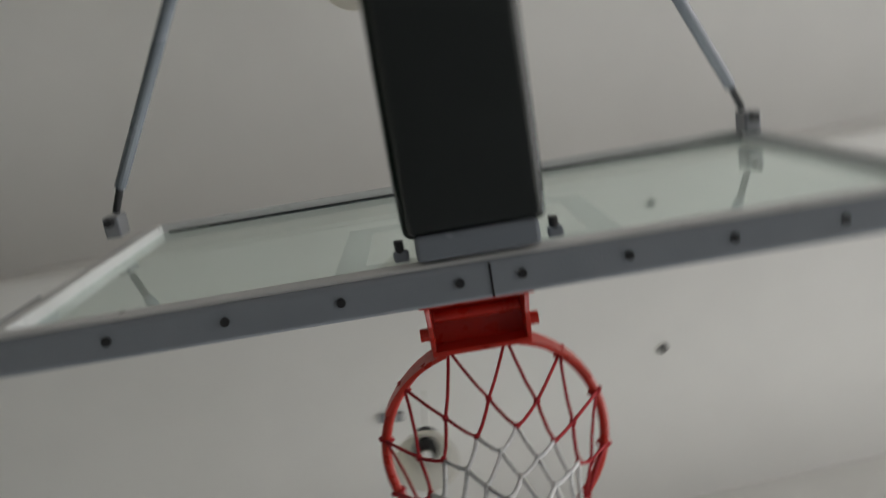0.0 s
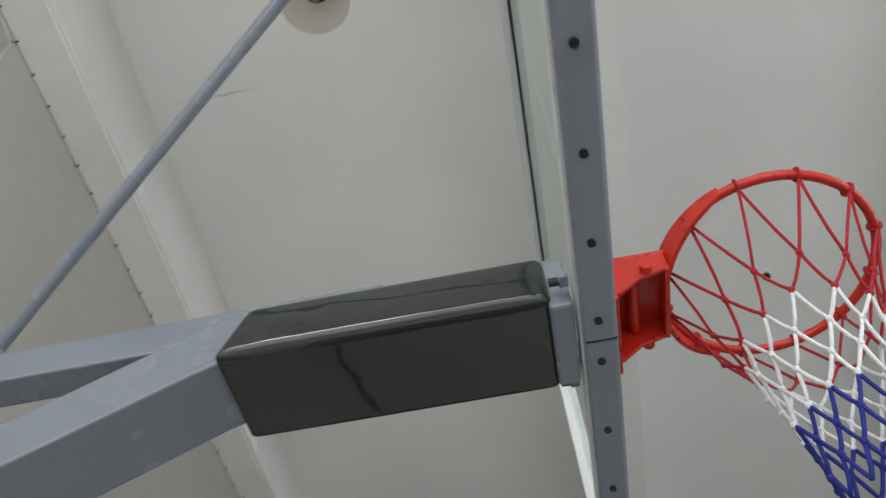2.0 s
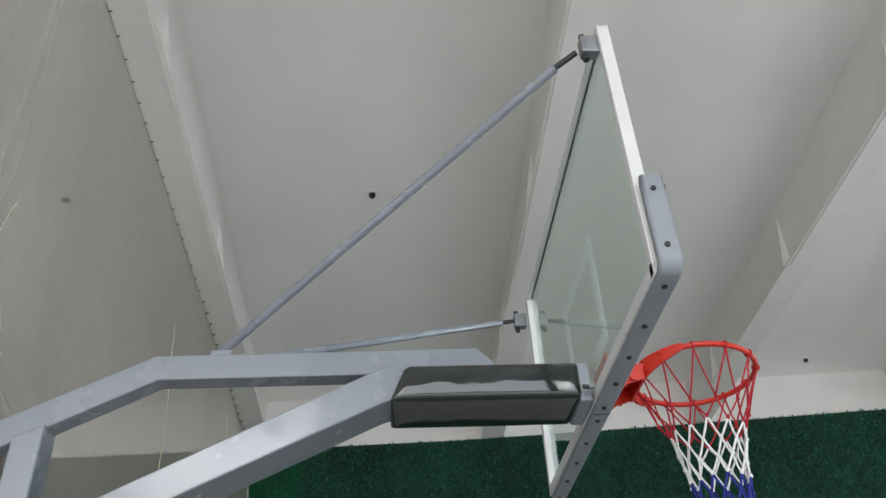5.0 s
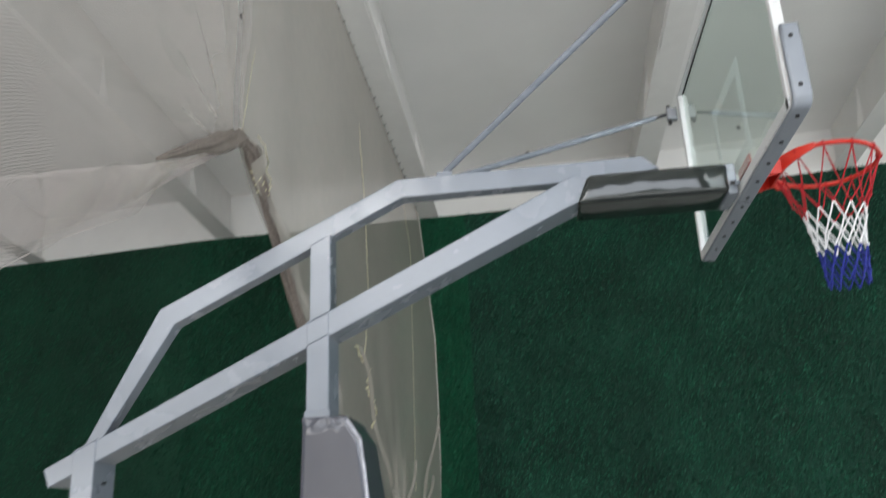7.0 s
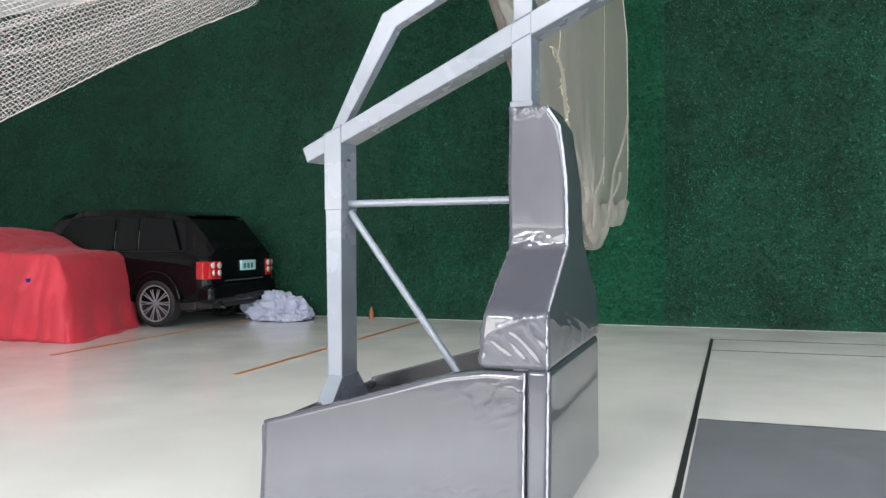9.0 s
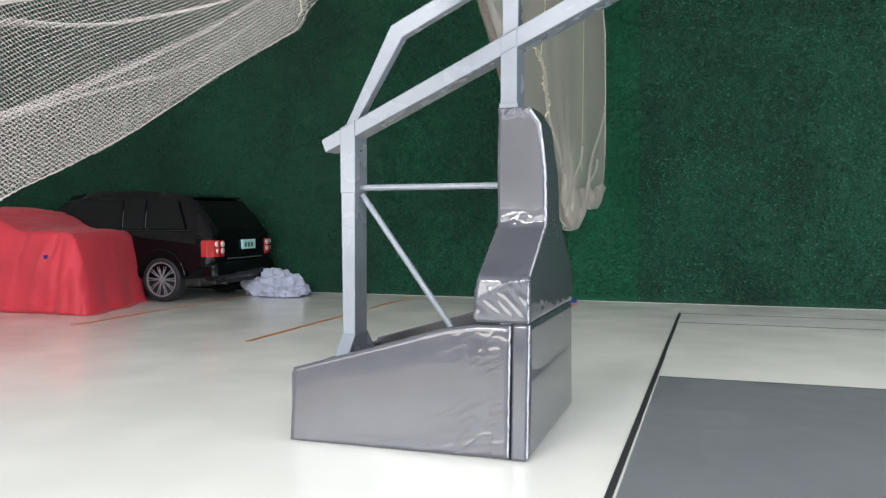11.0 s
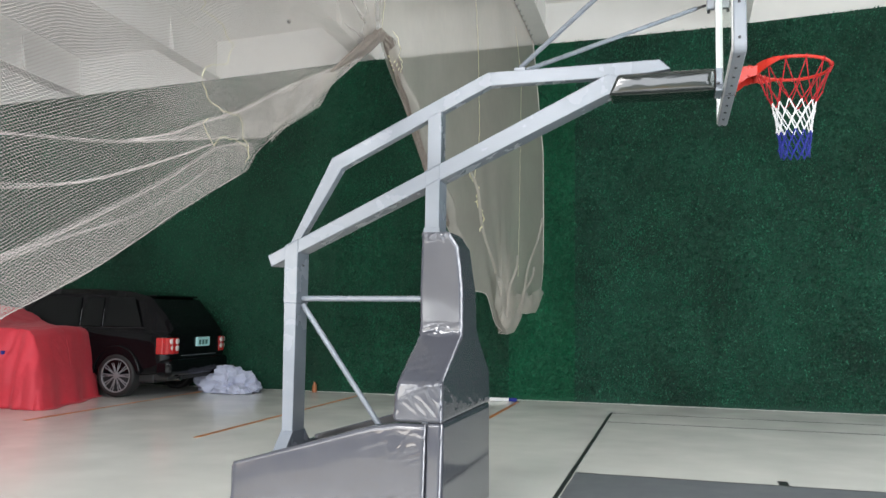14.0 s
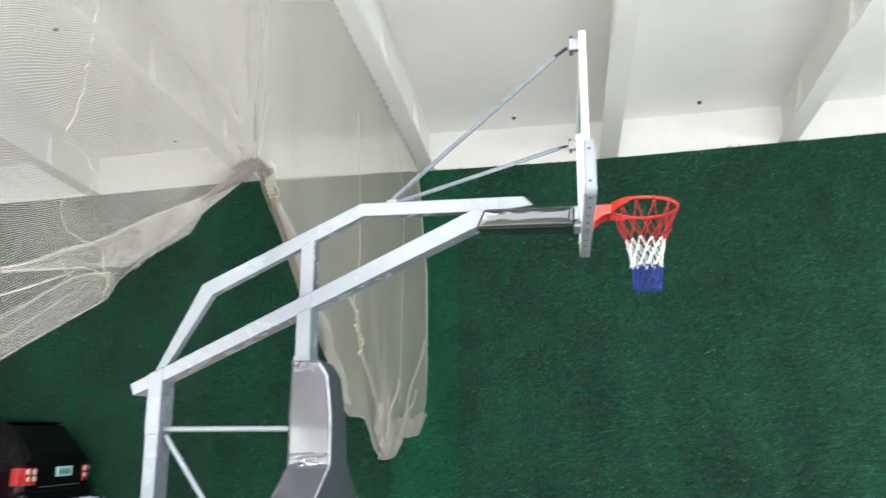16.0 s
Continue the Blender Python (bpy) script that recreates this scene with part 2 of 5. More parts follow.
def tube(points, r, sides=6, closed=False, verts=None, faces=None):
    """Adds a tube along points to lists of verts and faces."""
    verts, faces = ([] if verts is None else verts), ([] if faces is None else faces)
    pts = [Vector(p) for p in points]
    n = len(pts)
    base = len(verts)
    for i, p in enumerate(pts):
        d = pts[(i + 1) % n] - pts[i - 1] if closed else pts[min(i + 1, n - 1)] - pts[max(i - 1, 0)]
        q = d.to_track_quat("Z", "Y")
        for k in range(sides):
            a = 2 * math.pi * k / sides
            verts.append(p + q @ Vector((r * math.cos(a), r * math.sin(a), 0)))
    for i in range(n if closed else n - 1):
        j = (i + 1) % n
        for k in range(sides):
            kk = (k + 1) % sides
            faces.append((base + i * sides + k, base + i * sides + kk, base + j * sides + kk, base + j * sides + k))
    if not closed:
        faces.append(tuple(base + k for k in reversed(range(sides))))
        faces.append(tuple(base + (n - 1) * sides + k for k in range(sides)))
    return verts, faces


def ribbons(nodes, pairs, r):
    """Flat cords between numbered nodes, lying in the sheet of the net."""
    nodes, pairs = np.asarray(nodes, float), np.asarray(pairs, int)
    a, b = nodes[pairs[:, 0]], nodes[pairs[:, 1]]
    d = b - a
    side = np.cross(d, [[1.0, 0.0, 0.0]])
    side *= (r / np.maximum(np.linalg.norm(side, axis=1), 1e-9))[:, None]
    verts = np.stack([a - side, a + side, b + side, b - side], 1).reshape(-1, 3)
    return verts, np.arange(len(verts)).reshape(-1, 4)


def array_mesh(name, verts, quads, material, parent=None, label="", smooth=False):
    me = bpy.data.meshes.new(name)
    me.vertices.add(len(verts))
    me.vertices.foreach_set("co", np.asarray(verts, np.float32).ravel())
    k = quads.shape[1]
    me.loops.add(quads.size)
    me.loops.foreach_set("vertex_index", quads.astype(np.int32).ravel())
    me.polygons.add(len(quads))
    me.polygons.foreach_set("loop_start", np.arange(0, quads.size, k, dtype=np.int32))
    me.update(calc_edges=True)
    me.validate()
    return finish(name, me, material, parent, label, smooth)


# ---- the hall ----
X0, X1, Y0, WALL_Y = -16.0, 10.0, -9.2, 7.65


ROOF = ((-16, -0.49), (-13.3, -0.40), (-8.5, -0.20), (-6.5, -0.08), (-3, -0.015), (-1, 0.01), (1, 0.08), (5, 0.29), (10.3, 0.56))


def roof_lift(x):
    """The eaves climb slowly from west to east."""
    return np.interp(x, [a for a, _ in ROOF], [b for _, b in ROOF])


def green_top(x):
    return 5.885 + roof_lift(x)


def ceiling_z(y, x=-2.0):
    return 6.93 - 0.09 * (y - 3.7) + 0.8 * roof_lift(x)


def rafter_z(y):
    return 5.9 + 0.045 * (WALL_Y - y)


floor = part("floor", box((X0 - 0.3, Y0 - 0.3, -0.3), (X1 + 0.3, WALL_Y + 0.3, 0)), M_floor)
setting(floor, "glossy off-white epoxy hall floor", "floor")
ground = part("ground", box((-80, -90, -0.5), (80, Y0 - 0.31, -0.06)), M_concrete)
setting(ground, "grey concrete forecourt outside the hall", "ground")
wall = part("wall_north", box((X0, WALL_Y, 0), (X1, WALL_Y + 0.25, 7.2)), M_wall)
setting(wall, "white painted wall behind the green turf", "wall")
wall = part("wall_west", box((X0 - 0.25, Y0, 0), (X0, WALL_Y + 0.25, 8.6)), M_wall)
setting(wall, "plain white painted side wall", "wall")
# unseen east and south walls; their open bays are chosen to admit the daylight
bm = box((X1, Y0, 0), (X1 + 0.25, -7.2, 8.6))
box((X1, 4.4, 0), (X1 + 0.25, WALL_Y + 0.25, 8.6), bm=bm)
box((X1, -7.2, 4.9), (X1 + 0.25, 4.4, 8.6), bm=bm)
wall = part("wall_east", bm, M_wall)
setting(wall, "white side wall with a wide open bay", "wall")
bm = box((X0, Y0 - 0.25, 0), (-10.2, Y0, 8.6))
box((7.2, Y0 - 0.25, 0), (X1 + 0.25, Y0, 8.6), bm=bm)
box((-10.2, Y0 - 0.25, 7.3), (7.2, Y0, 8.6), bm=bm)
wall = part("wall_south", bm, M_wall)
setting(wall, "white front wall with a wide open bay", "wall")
bm = bmesh.new()
xs = [X0 - 0.25] + [x for x, _ in ROOF[1:-1]] + [X1 + 0.25]
rows = [[bm.verts.new((x, y, ceiling_z(y, x) + up)) for x in xs] for y, up in ((WALL_Y + 0.25, 0), (Y0 - 0.25, 0), (Y0 - 0.25, 0.15), (WALL_Y + 0.25, 0.15))]
for a, b in zip(rows, rows[1:] + rows[:1]):
    for k in range(len(xs) - 1):
        bm.faces.new((a[k], a[k + 1], b[k + 1], b[k]))
for k in (0, -1):
    bm.faces.new([r[k] for r in rows])
bmesh.ops.recalc_face_normals(bm, faces=list(bm.faces))
setting(part("ceiling", bm, M_ceiling), "pale grey-white sloping panel ceiling", "ceiling")


def rafter(x, first):
    t = thing("roof_beam", "white painted steel roof beam with stiffener plates", "beam", group="roof beams", kind="structure")
    w = 0.15
    lift = roof_lift(x)
    ys = (Y0, WALL_Y - 0.004)
    bm = bmesh.new()
    vs = [bm.verts.new((x + dx, y, (rafter_z(y) + lift) + dz)) for y in ys for dx, dz in ((-w, 0), (w, 0), (w, 0.022), (-w, 0.022))]
    for f in ((0, 1, 2, 3), (7, 6, 5, 4), (0, 4, 5, 1), (1, 5, 6, 2), (2, 6, 7, 3), (3, 7, 4, 0)):
        bm.faces.new([vs[i] for i in f])
    part("bottom_flange", bm, M_steel_white, t)
    bm = bmesh.new()
    vs = [bm.verts.new((x + dx, y, (rafter_z(y) + lift) + dz)) for y in (Y0, 4.0) for dx, dz in ((-0.125, -0.016), (0.125, -0.016), (0.125, 0), (-0.125, 0))]
    for f in ((0, 1, 2, 3), (7, 6, 5, 4), (0, 4, 5, 1), (1, 5, 6, 2), (2, 6, 7, 3), (3, 7, 4, 0)):
        bm.faces.new([vs[i] for i in f])
    part("doubler_plate", bm, M_steel_white, t)
    bm = bmesh.new()
    vs = [bm.verts.new((x + dx, y, z)) for y in ys for dx, z in ((-0.05, (rafter_z(y) + lift) + 0.02), (0.05, (rafter_z(y) + lift) + 0.02), (0.05, ceiling_z(y, x) + 0.01), (-0.05, ceiling_z(y, x) + 0.01))]
    for f in ((0, 1, 2, 3), (7, 6, 5, 4), (0, 4, 5, 1), (1, 5, 6, 2), (2, 6, 7, 3), (3, 7, 4, 0)):
        bm.faces.new([vs[i] for i in f])
    part("web", bm, M_steel_white, t)
    for k in range(7):
        y = first - 2.42 * k
        for s in (-1, 1):
            bm = bmesh.new()
            z = (rafter_z(y) + lift) + 0.02
            a = [(x + s * 0.05, y, z), (x + s * 0.147, y, z), (x + s * 0.147, y, z + 0.05), (x + s * 0.05, y, z + 0.62)]
            vs = [bm.verts.new(p) for p in a] + [bm.verts.new((px, py + 0.02, pz)) for px, py, pz in a]
            for f in ((0, 1, 2, 3), (7, 6, 5, 4), (0, 4, 5, 1), (1, 5, 6, 2), (2, 6, 7, 3), (3, 7, 4, 0)):
                bm.faces.new([vs[i] for i in f])
            part("stiffener", bm, M_steel_white, t)
    return t


RAFTERS = (-14.75, -11.7, -8.65, -5.6, -2.47, 0.62, 3.5, 6.5, 9.4)
for x, first in zip(RAFTERS, (6.15, 6.15, 6.15, 6.15, 6.15, 5.3, 6.5, 6.15, 6.15)):
    rafter(x, first)

# ---- turf wall ----
SEAMS = [-15.9, -13.9, -11.9, -9.9, -8.05, -6.1, -4.2, -3.0, -1.93, 0.1, 2.1, 4.1, 6.1, 8.05, 9.95]
TONES = [0, 0, 0, 0, 0, 0, 0, 1, 2, 2, 2, 2, 2, 2]


def turf_variant(name, color):
    m = M_turf.copy()
    m.name = name
    n, l = m.node_tree.nodes, m.node_tree.links
    for node in list(n):
        if node.bl_idname == "ShaderNodeVectorMath" and not node.inputs[0].is_linked:
            node.inputs[0].default_value = color
    if name.startswith("frosted"):
        b = n["Principled BSDF"]
        base = b.inputs["Base Color"].links[0].from_socket
        geo = n.new("ShaderNodeNewGeometry")
        pick = n.new("ShaderNodeMapRange")
        pick.inputs["From Min"].default_value, pick.inputs["From Max"].default_value = 0.80, 1.0
        pick.inputs["To Max"].default_value = 0.62
        mix = n.new("ShaderNodeMix")
        mix.data_type = "RGBA"
        l.new(geo.outputs["Random Per Island"], pick.inputs["Value"])
        l.new(pick.outputs[0], mix.inputs["Factor"])
        l.new(base, mix.inputs[6])
        mix.inputs[7].default_value = (0.065, 0.27, 0.165, 1)
        l.new(mix.outputs[2], b.inputs["Base Color"])
    return m


TURF = [turf_variant("dark_green_turf", (0.0075, 0.081, 0.040)), turf_variant("bright_green_turf", (0.005, 0.120, 0.053)),
        turf_variant("frosted_green_turf", (0.0085, 0.080, 0.043))]


THATCH = [mat("dark_turf_thatch", (0.0055, 0.048, 0.024), 0.9, scale=70, spread=0.5, bump=0.9, bump_scale=90, second=0.3, second_scale=1.1),
          mat("bright_turf_thatch", (0.005, 0.080, 0.036), 0.9, scale=70, spread=0.4, bump=0.9, bump_scale=90, second=0.2, second_scale=1.1),
          mat("frosted_turf_thatch", (0.007, 0.045, 0.027), 0.9, scale=70, spread=0.5, bump=0.9, bump_scale=90, second=0.35, second_scale=1.1)]


def turf_panel(x0, x1, tone, seed):
    rng = np.random.default_rng(seed)
    t = thing("turf_panel", "green artificial turf panel fixed to the wall", "turf wall", group="turf panels", kind="structure")
    bm = box((x0, WALL_Y - 0.03, 0.012), (x1, WALL_Y - 0.003, 5.0))
    for vert in bm.verts:
        if vert.co.z > 4:
            vert.co.z = green_top(vert.co.x)
    part("backing", bm, THATCH[tone], t)
    n = int((x1 - x0) * green_top(x0) * (2700 if -7 < x0 < 5 else 1100))
    px = rng.uniform(x0, x1, n)
    pz = rng.uniform(0.01, 1.0, n) * green_top(px)
    py = WALL_Y - 0.03 - rng.uniform(0, 0.03, n)
    length, width = rng.uniform(0.02, 0.045, n), rng.uniform(0.006, 0.013, n)
    ang, tip = rng.uniform(0, 2 * math.pi, n), rng.uniform(-0.6, 0.9, n)
    d = np.stack([np.cos(ang) * np.cos(tip), -np.abs(np.sin(tip)) - 0.15, np.sin(ang) * np.cos(tip) - 0.25], 1)
    d /= np.linalg.norm(d, axis=1)[:, None]
    s = np.cross(d, rng.normal(size=(n, 3)))
    s /= np.linalg.norm(s, axis=1)[:, None]
    c0 = np.stack([px, py, pz], 1)
    mid, end = c0 + d * length[:, None] * 0.5, c0 + d * length[:, None]
    sw = s * width[:, None]
    verts = np.stack([c0, mid + sw, end, mid - sw], 1).reshape(-1, 3)
    verts[:, 1] = np.minimum(verts[:, 1], WALL_Y - 0.031)
    verts[:, 2] = np.maximum(verts[:, 2], 0.004)
    quads = np.arange(n * 4).reshape(-1, 4)
    ob = array_mesh("blades", verts, quads, TURF[tone], t)
    ob["kind"] = "stuff"


for i in range(len(SEAMS) - 1):
    turf_panel(SEAMS[i], SEAMS[i + 1], TONES[i], 100 + i)

# ---- floor markings ----


def marking(name, label, lo, hi, material, z=0.004, category="floor marking"):
    return setting(part(name, box((lo[0], lo[1], 0.0005), (hi[0], hi[1], z)), material), label, category)


marking("court_key", "grey painted key area of the basketball court", (-1.235, -1.83, 0), (4.5, 1.80, 0), M_key)
marking("base_line", "black painted base line of the court", (-1.288, -7.5, 0), (-1.250, 6.45, 0), M_line)
marking("side_line", "thin grey court side line on the floor", (-1.24, 6.40, 0), (9.5, 6.43, 0), M_line_thin)
marking("side_line", "thin grey court line on the floor", (-1.24, 5.42, 0), (9.5, 5.45, 0), M_line_thin)
marking("key_edge_line", "thin black line along the grey key", (-1.24, 1.802, 0), (4.5, 1.835, 0), M_line_thin)
marking("lane_mark", "short black lane mark beside the key", (0.47, 1.837, 0), (0.55, 2.02, 0), M_line)
for x, y0, y1 in ((-8.22, 2.9, 7.0), (-5.5, 2.44, 7.45), (-2.80, 2.3, 7.35), (-10.95, 2.9, 7.0)):
    marking("parking_line", "orange painted parking bay line", (x - 0.028, y0, 0), (x + 0.028, y1, 0), M_orange)

# ---- ceiling fittings ----
for k in range(-2, 3):
    for y in (7.22, 3.64, -1.5):
        x = -0.92 + 3.0 * k
        t = thing("ceiling_socket", "small black empty lamp socket on the ceiling", "socket", group="ceiling sockets")
        z = ceiling_z(y, x)
        part("plate", rod((x, y, z - 0.012), (x, y, z + 0.01), 0.05), M_steel_white, t)
        part("socket_body", rod((x, y, z - 0.045), (x, y, z - 0.01), 0.028, r2=0.034), M_dark, t, "black socket body")


def pendant(x, y, z, clips=()):
    t = thing("pendant_lamp", "round frosted pendant lamp, switched off", "lamp", group="pendant lamps")
    prof = [(0.065, 0.22), (0.112, 0.2), (0.165, 0.12), (0.205, 0.0), (0.198, 0.0), (0.158, 0.112), (0.106, 0.186), (0.065, 0.205)]
    verts, faces, n = [], [], 36
    for r, h in prof:
        verts += [(x + r * math.cos(2 * math.pi * k / n), y + r * math.sin(2 * math.pi * k / n), z + h) for k in range(n)]
    for i in range(len(prof) - 1):
        faces += [(i * n + k, i * n + (k + 1) % n, (i + 1) * n + (k + 1) % n, (i + 1) * n + k) for k in range(n)]
    link_mesh("shade", verts, faces, M_shade, t, "frosted bell shade", True)
    part("lamp_holder", rod((x, y, z + 0.16), (x, y, z + 0.36), 0.08, 24), M_dark, t, "black lamp holder")
    part("bulb", rod((x, y, z + 0.08), (x, y, z + 0.17), 0.037, 18, r2=0.045), M_chrome, t, "clear bulb")
    part("stem", rod((x, y, z + 0.35), (x, y, ceiling_z(y, x) + 0.01), 0.008, 8), M_steel_white, t)
    for dx, dy in clips:
        part("wire_clip", rod((x + dx, y + dy, ceiling_z(y, x) - 0.07), (x + dx, y + dy, ceiling_z(y + dy, x + dx) + 0.01), 0.035, 10), M_galv, t)


thin_paint(M_shade, 0.7)
pendant(-0.915, 0.31, 6.26)
pendant(2.045, 0.39, 6.20, ((0.15, 0.22), (0.14, 0.34)))

# hairline crack in the ceiling paint
bm = bmesh.new()
line = [(-2.24 + 0.045 * k, 1.15 + 0.006 * math.sin(1.7 * k) + 0.004 * math.sin(4.1 * k), 0.0007 + 0.0018 * math.exp(-((k - 8.5) / 2.5) ** 2)) for k in range(15)]
pairs = [[bm.verts.new((x, y + s * w, ceiling_z(y + s * w, x) - 0.003)) for s in (-1, 1)] for x, y, w in line]
for (a, b), (c, d) in zip(pairs, pairs[1:]):
    bm.faces.new((a, b, d, c))
setting(part("ceiling_crack", bm, M_line_thin), "thin dark crack in the ceiling paint", "crack")

# ---- basketball stand ----
stand = thing("basketball_stand", "light grey steel basketball stand with padded grey base", "basketball stand", (-2.5, 0, 0))
stand.location = (0, 0, 0)
ARM_HALF = 0.095


# lower chord, then the bent upper chord as one mitred piece
lower = prism([(-3.337, 1.836), (-3.306, 1.752), (-0.82, 2.915), (-0.765, 2.935), (-0.10, 2.935), (-0.10, 3.04), (-0.70, 3.045), (-0.79, 3.072)], -ARM_HALF, ARM_HALF, 0.006)
part("lower_arm", lower, M_stand, stand)
upper = prism([(-3.182, 1.93), (-3.10, 1.95), (-2.768, 2.495), (-1.63, 3.055), (-0.62, 3.062), (-0.375, 3.092), (-0.447, 3.165), (-1.65, 3.155), (-2.85, 2.577)], -0.042, 0.042, 0.006)
part("upper_arm", upper, M_stand, stand)
part("front_post", prism([(-2.092, 0.5), (-1.985, 0.5), (-1.985, 2.488), (-2.092, 2.436)], -0.099, 0.099, 0.006), M_stand, stand)
part("upper_post", prism([(-2.090, 2.38), (-1.987, 2.38), (-1.987, 2.89), (-2.090, 2.84)], -0.060, 0.060, 0.006), M_stand, stand)
part("post_collar", box((-2.099, -0.106, 1.99), (-1.978, 0.106, 2.028), 0.004), M_stand, stand)
part("rear_post", prism([(-3.182, 0.53), (-3.092, 0.53), (-3.089, 1.482), (-3.189, 1.482)], -0.10, 0.10, 0.006), M_stand, stand)
part("post_sleeve", prism([(-3.193, 1.478), (-3.086, 1.478), (-3.086, 1.955), (-3.193, 1.903)], -0.102, 0.102, 0.005), M_stand, stand)
# weld beads along the joints of the arms and posts
for p, q in (((-2.093, 2.437), (-1.984, 2.489)), ((-2.093, 2.331), (-1.984, 2.382)), ((-3.194, 1.906), (-3.085, 1.958))):
    part("weld_bead", rod((p[0], -0.100, p[1]), (q[0], -0.100, q[1]), 0.004, 8), M_stand, stand)
bm = box((-3.186, -0.102, 0.30), (-3.088, 0.102, 0.535))
for vert in bm.verts:
    if vert.co.z < 0.4:
        vert.co.y *= 3.2
bmesh.ops.bevel(bm, geom=list(bm.edges), offset=0.005, segments=2, affect="EDGES", profile=0.5)
part("rear_foot", bm, M_stand, stand)
part("pivot_bolt", rod((-3.10, -0.02, 1.765), (-3.10, 0.02, 1.765), 0.016), M_dark, stand)
part("cross_brace", rod((-3.12, 0, 1.515), (-2.05, 0, 1.52), 0.021), M_stand, stand)
part("diagonal_brace", rod((-3.08, 0, 1.47), (-2.42, 0, 0.56), 0.021), M_stand, stand)
for s, tip, high in ((-1, -0.885, 3.86), (1, 1.02, 3.86)):
    part("tie_rod", rod((-1.41, 0.032 + s * 0.052, 3.183), (-0.185, tip - s * 0.055, high), 0.017), M_stand, stand)
    part("tie_rod_end", rod((-0.19, tip - s * 0.058, high - 0.002), (-0.11, tip - s * 0.012, high + 0.034), 0.011), M_dark, stand)
part("tie_rod_lug", box((-1.455, -0.041, 3.152), (-1.375, 0.10, 3.178), 0.006), M_stand, stand)

# base box and padding
YN, YF = -0.80, 0.55


def wrinkle(u, v, seed):
    """Creases of slack vinyl: strongest towards the rims and corners of a panel."""
    low = max(0.0, 1 - 3.6 * v) * min(1.0, 2.2 * u)
    corner = max(0.0, 1 - 1.9 * math.hypot(1 - u, v)) + 0.25 * max(0.0, 1 - 3.2 * math.hypot(0.95 - u, 0.85 - v)) + 0.2 * max(0.0, 1 - 2.5 * math.hypot(u, v))
    a = 1 - abs(noise.noise((u * 13 - v * 8 + seed, u * 2 + v * 9, seed)) * 2.6)
    b = 1 - abs(noise.noise((u * 5 + seed * 3, v * 17 - u * 8, seed + 5)) * 2.6)
    return 0.006 * corner * max(0, a) ** 3 + 0.005 * (low * 0.7) * max(0, b) ** 4


def panel_grid(place, out, nu, nv, depth, name, seed, label="", amp=1.0):
    """A padded panel: place(u, v) gives its face, out its outward way; pillowed front, flat back."""
    verts, faces = [], []
    for layer in (0, 1):
        for i in range(nu + 1):
            for j in range(nv + 1):
                u, v = i / nu, j / nv
                p = Vector(place(u, v))
                if layer == 0:
                    rim = min(1, min(u, 1 - u) * 45) ** 0.5 * min(1, min(v, 1 - v) * 30) ** 0.5
                    p = p + Vector(out) * (0.016 * rim - 0.016 + amp * wrinkle(u, v, seed) + 0.0012 * min(1, amp) * noise.noise((u * 3, v * 2, seed)))
                else:
                    p = p - Vector(out) * depth
                verts.append(p)
    m = (nu + 1) * (nv + 1)
    for i in range(nu):
        for j in range(nv):
            a = i * (nv + 1) + j
            faces.append((a, a + nv + 1, a + nv + 2, a + 1))
            faces.append((m + a, m + a + 1, m + a + nv + 2, m + a + nv + 1))
    ringi = [i * (nv + 1) for i in range(nu + 1)] + [nu * (nv + 1) + j for j in range(1, nv + 1)] + [i * (nv + 1) + nv for i in range(nu - 1, -1, -1)] + [j for j in range(nv - 1, 0, -1)]
    for a, b in zip(ringi, ringi[1:] + ringi[:1]):
        faces.append((a, b, m + b, m + a))
    bm = bmesh.new()
    vs = [bm.verts.new(p) for p in verts]
    for f in faces:
        bm.faces.new([vs[k] for k in f])
    return part(name, bm, M_vinyl, stand, label, True)


SIDE_TOP = [(-3.24, 0.415), (-3.195, 0.428), (-2.60, 0.60), (-2.35, 0.675), (-2.20, 0.715), (-2.05, 0.738), (-1.85, 0.738)]


def side_place(y):
    """A side pad leaning out a little towards the floor."""
    return lambda u, v: (-3.182 + 1.332 * u, y * (1.055 - 0.055 * v), 0.004 + (interp(-3.182 + 1.332 * u, SIDE_TOP) - 0.012) * v)


def interp(x, table):
    return float(np.interp(x, [a for a, _ in table], [b for _, b in table]))


panel_grid(side_place(YN), (0, -1, 0), 200, 100, 0.06, "side_pad", 3, "grey vinyl side pad", 0.8)
part("inner_lining", prism([(-3.15, 0.1), (-1.95, 0.1), (-1.95, 0.70), (-2.20, 0.69), (-2.6, 0.585), (-3.15, 0.425)], YF - 0.068, YF - 0.062), M_dark, stand, "black lining inside the base")
panel_grid(side_place(YF), (0, 1, 0), 60, 24, 0.06, "side_pad", 7, "grey vinyl side pad")
part("rear_pad", box((-3.202, YN + 0.02, 0.006), (-3.15, YF - 0.02, 0.405), 0.015), M_vinyl, stand)
part("base_deck", prism([(-3.15, 0.05), (-1.92, 0.05), (-1.92, 0.56), (-2.3, 0.50), (-3.15, 0.37)], YN + 0.07, YF - 0.07, 0.01), M_dark, stand, "black steel ballast box")
panel_grid(lambda u, v: (-1.743, (YN + 0.012 + (YF - YN - 0.024) * u) * (1.055 - 0.055 * v), 0.004 + 0.736 * v), (1, 0, 0), 90, 50, 0.10, "front_pad", 11, "glossy grey vinyl front pad", 0.3)
bm = box((-1.842, YN - 0.004, 0.004), (-1.754, YN + 0.05, 0.738))
for vert in bm.verts:
    if vert.co.z < 0.3:
        vert.co.y += 0.055 * YN
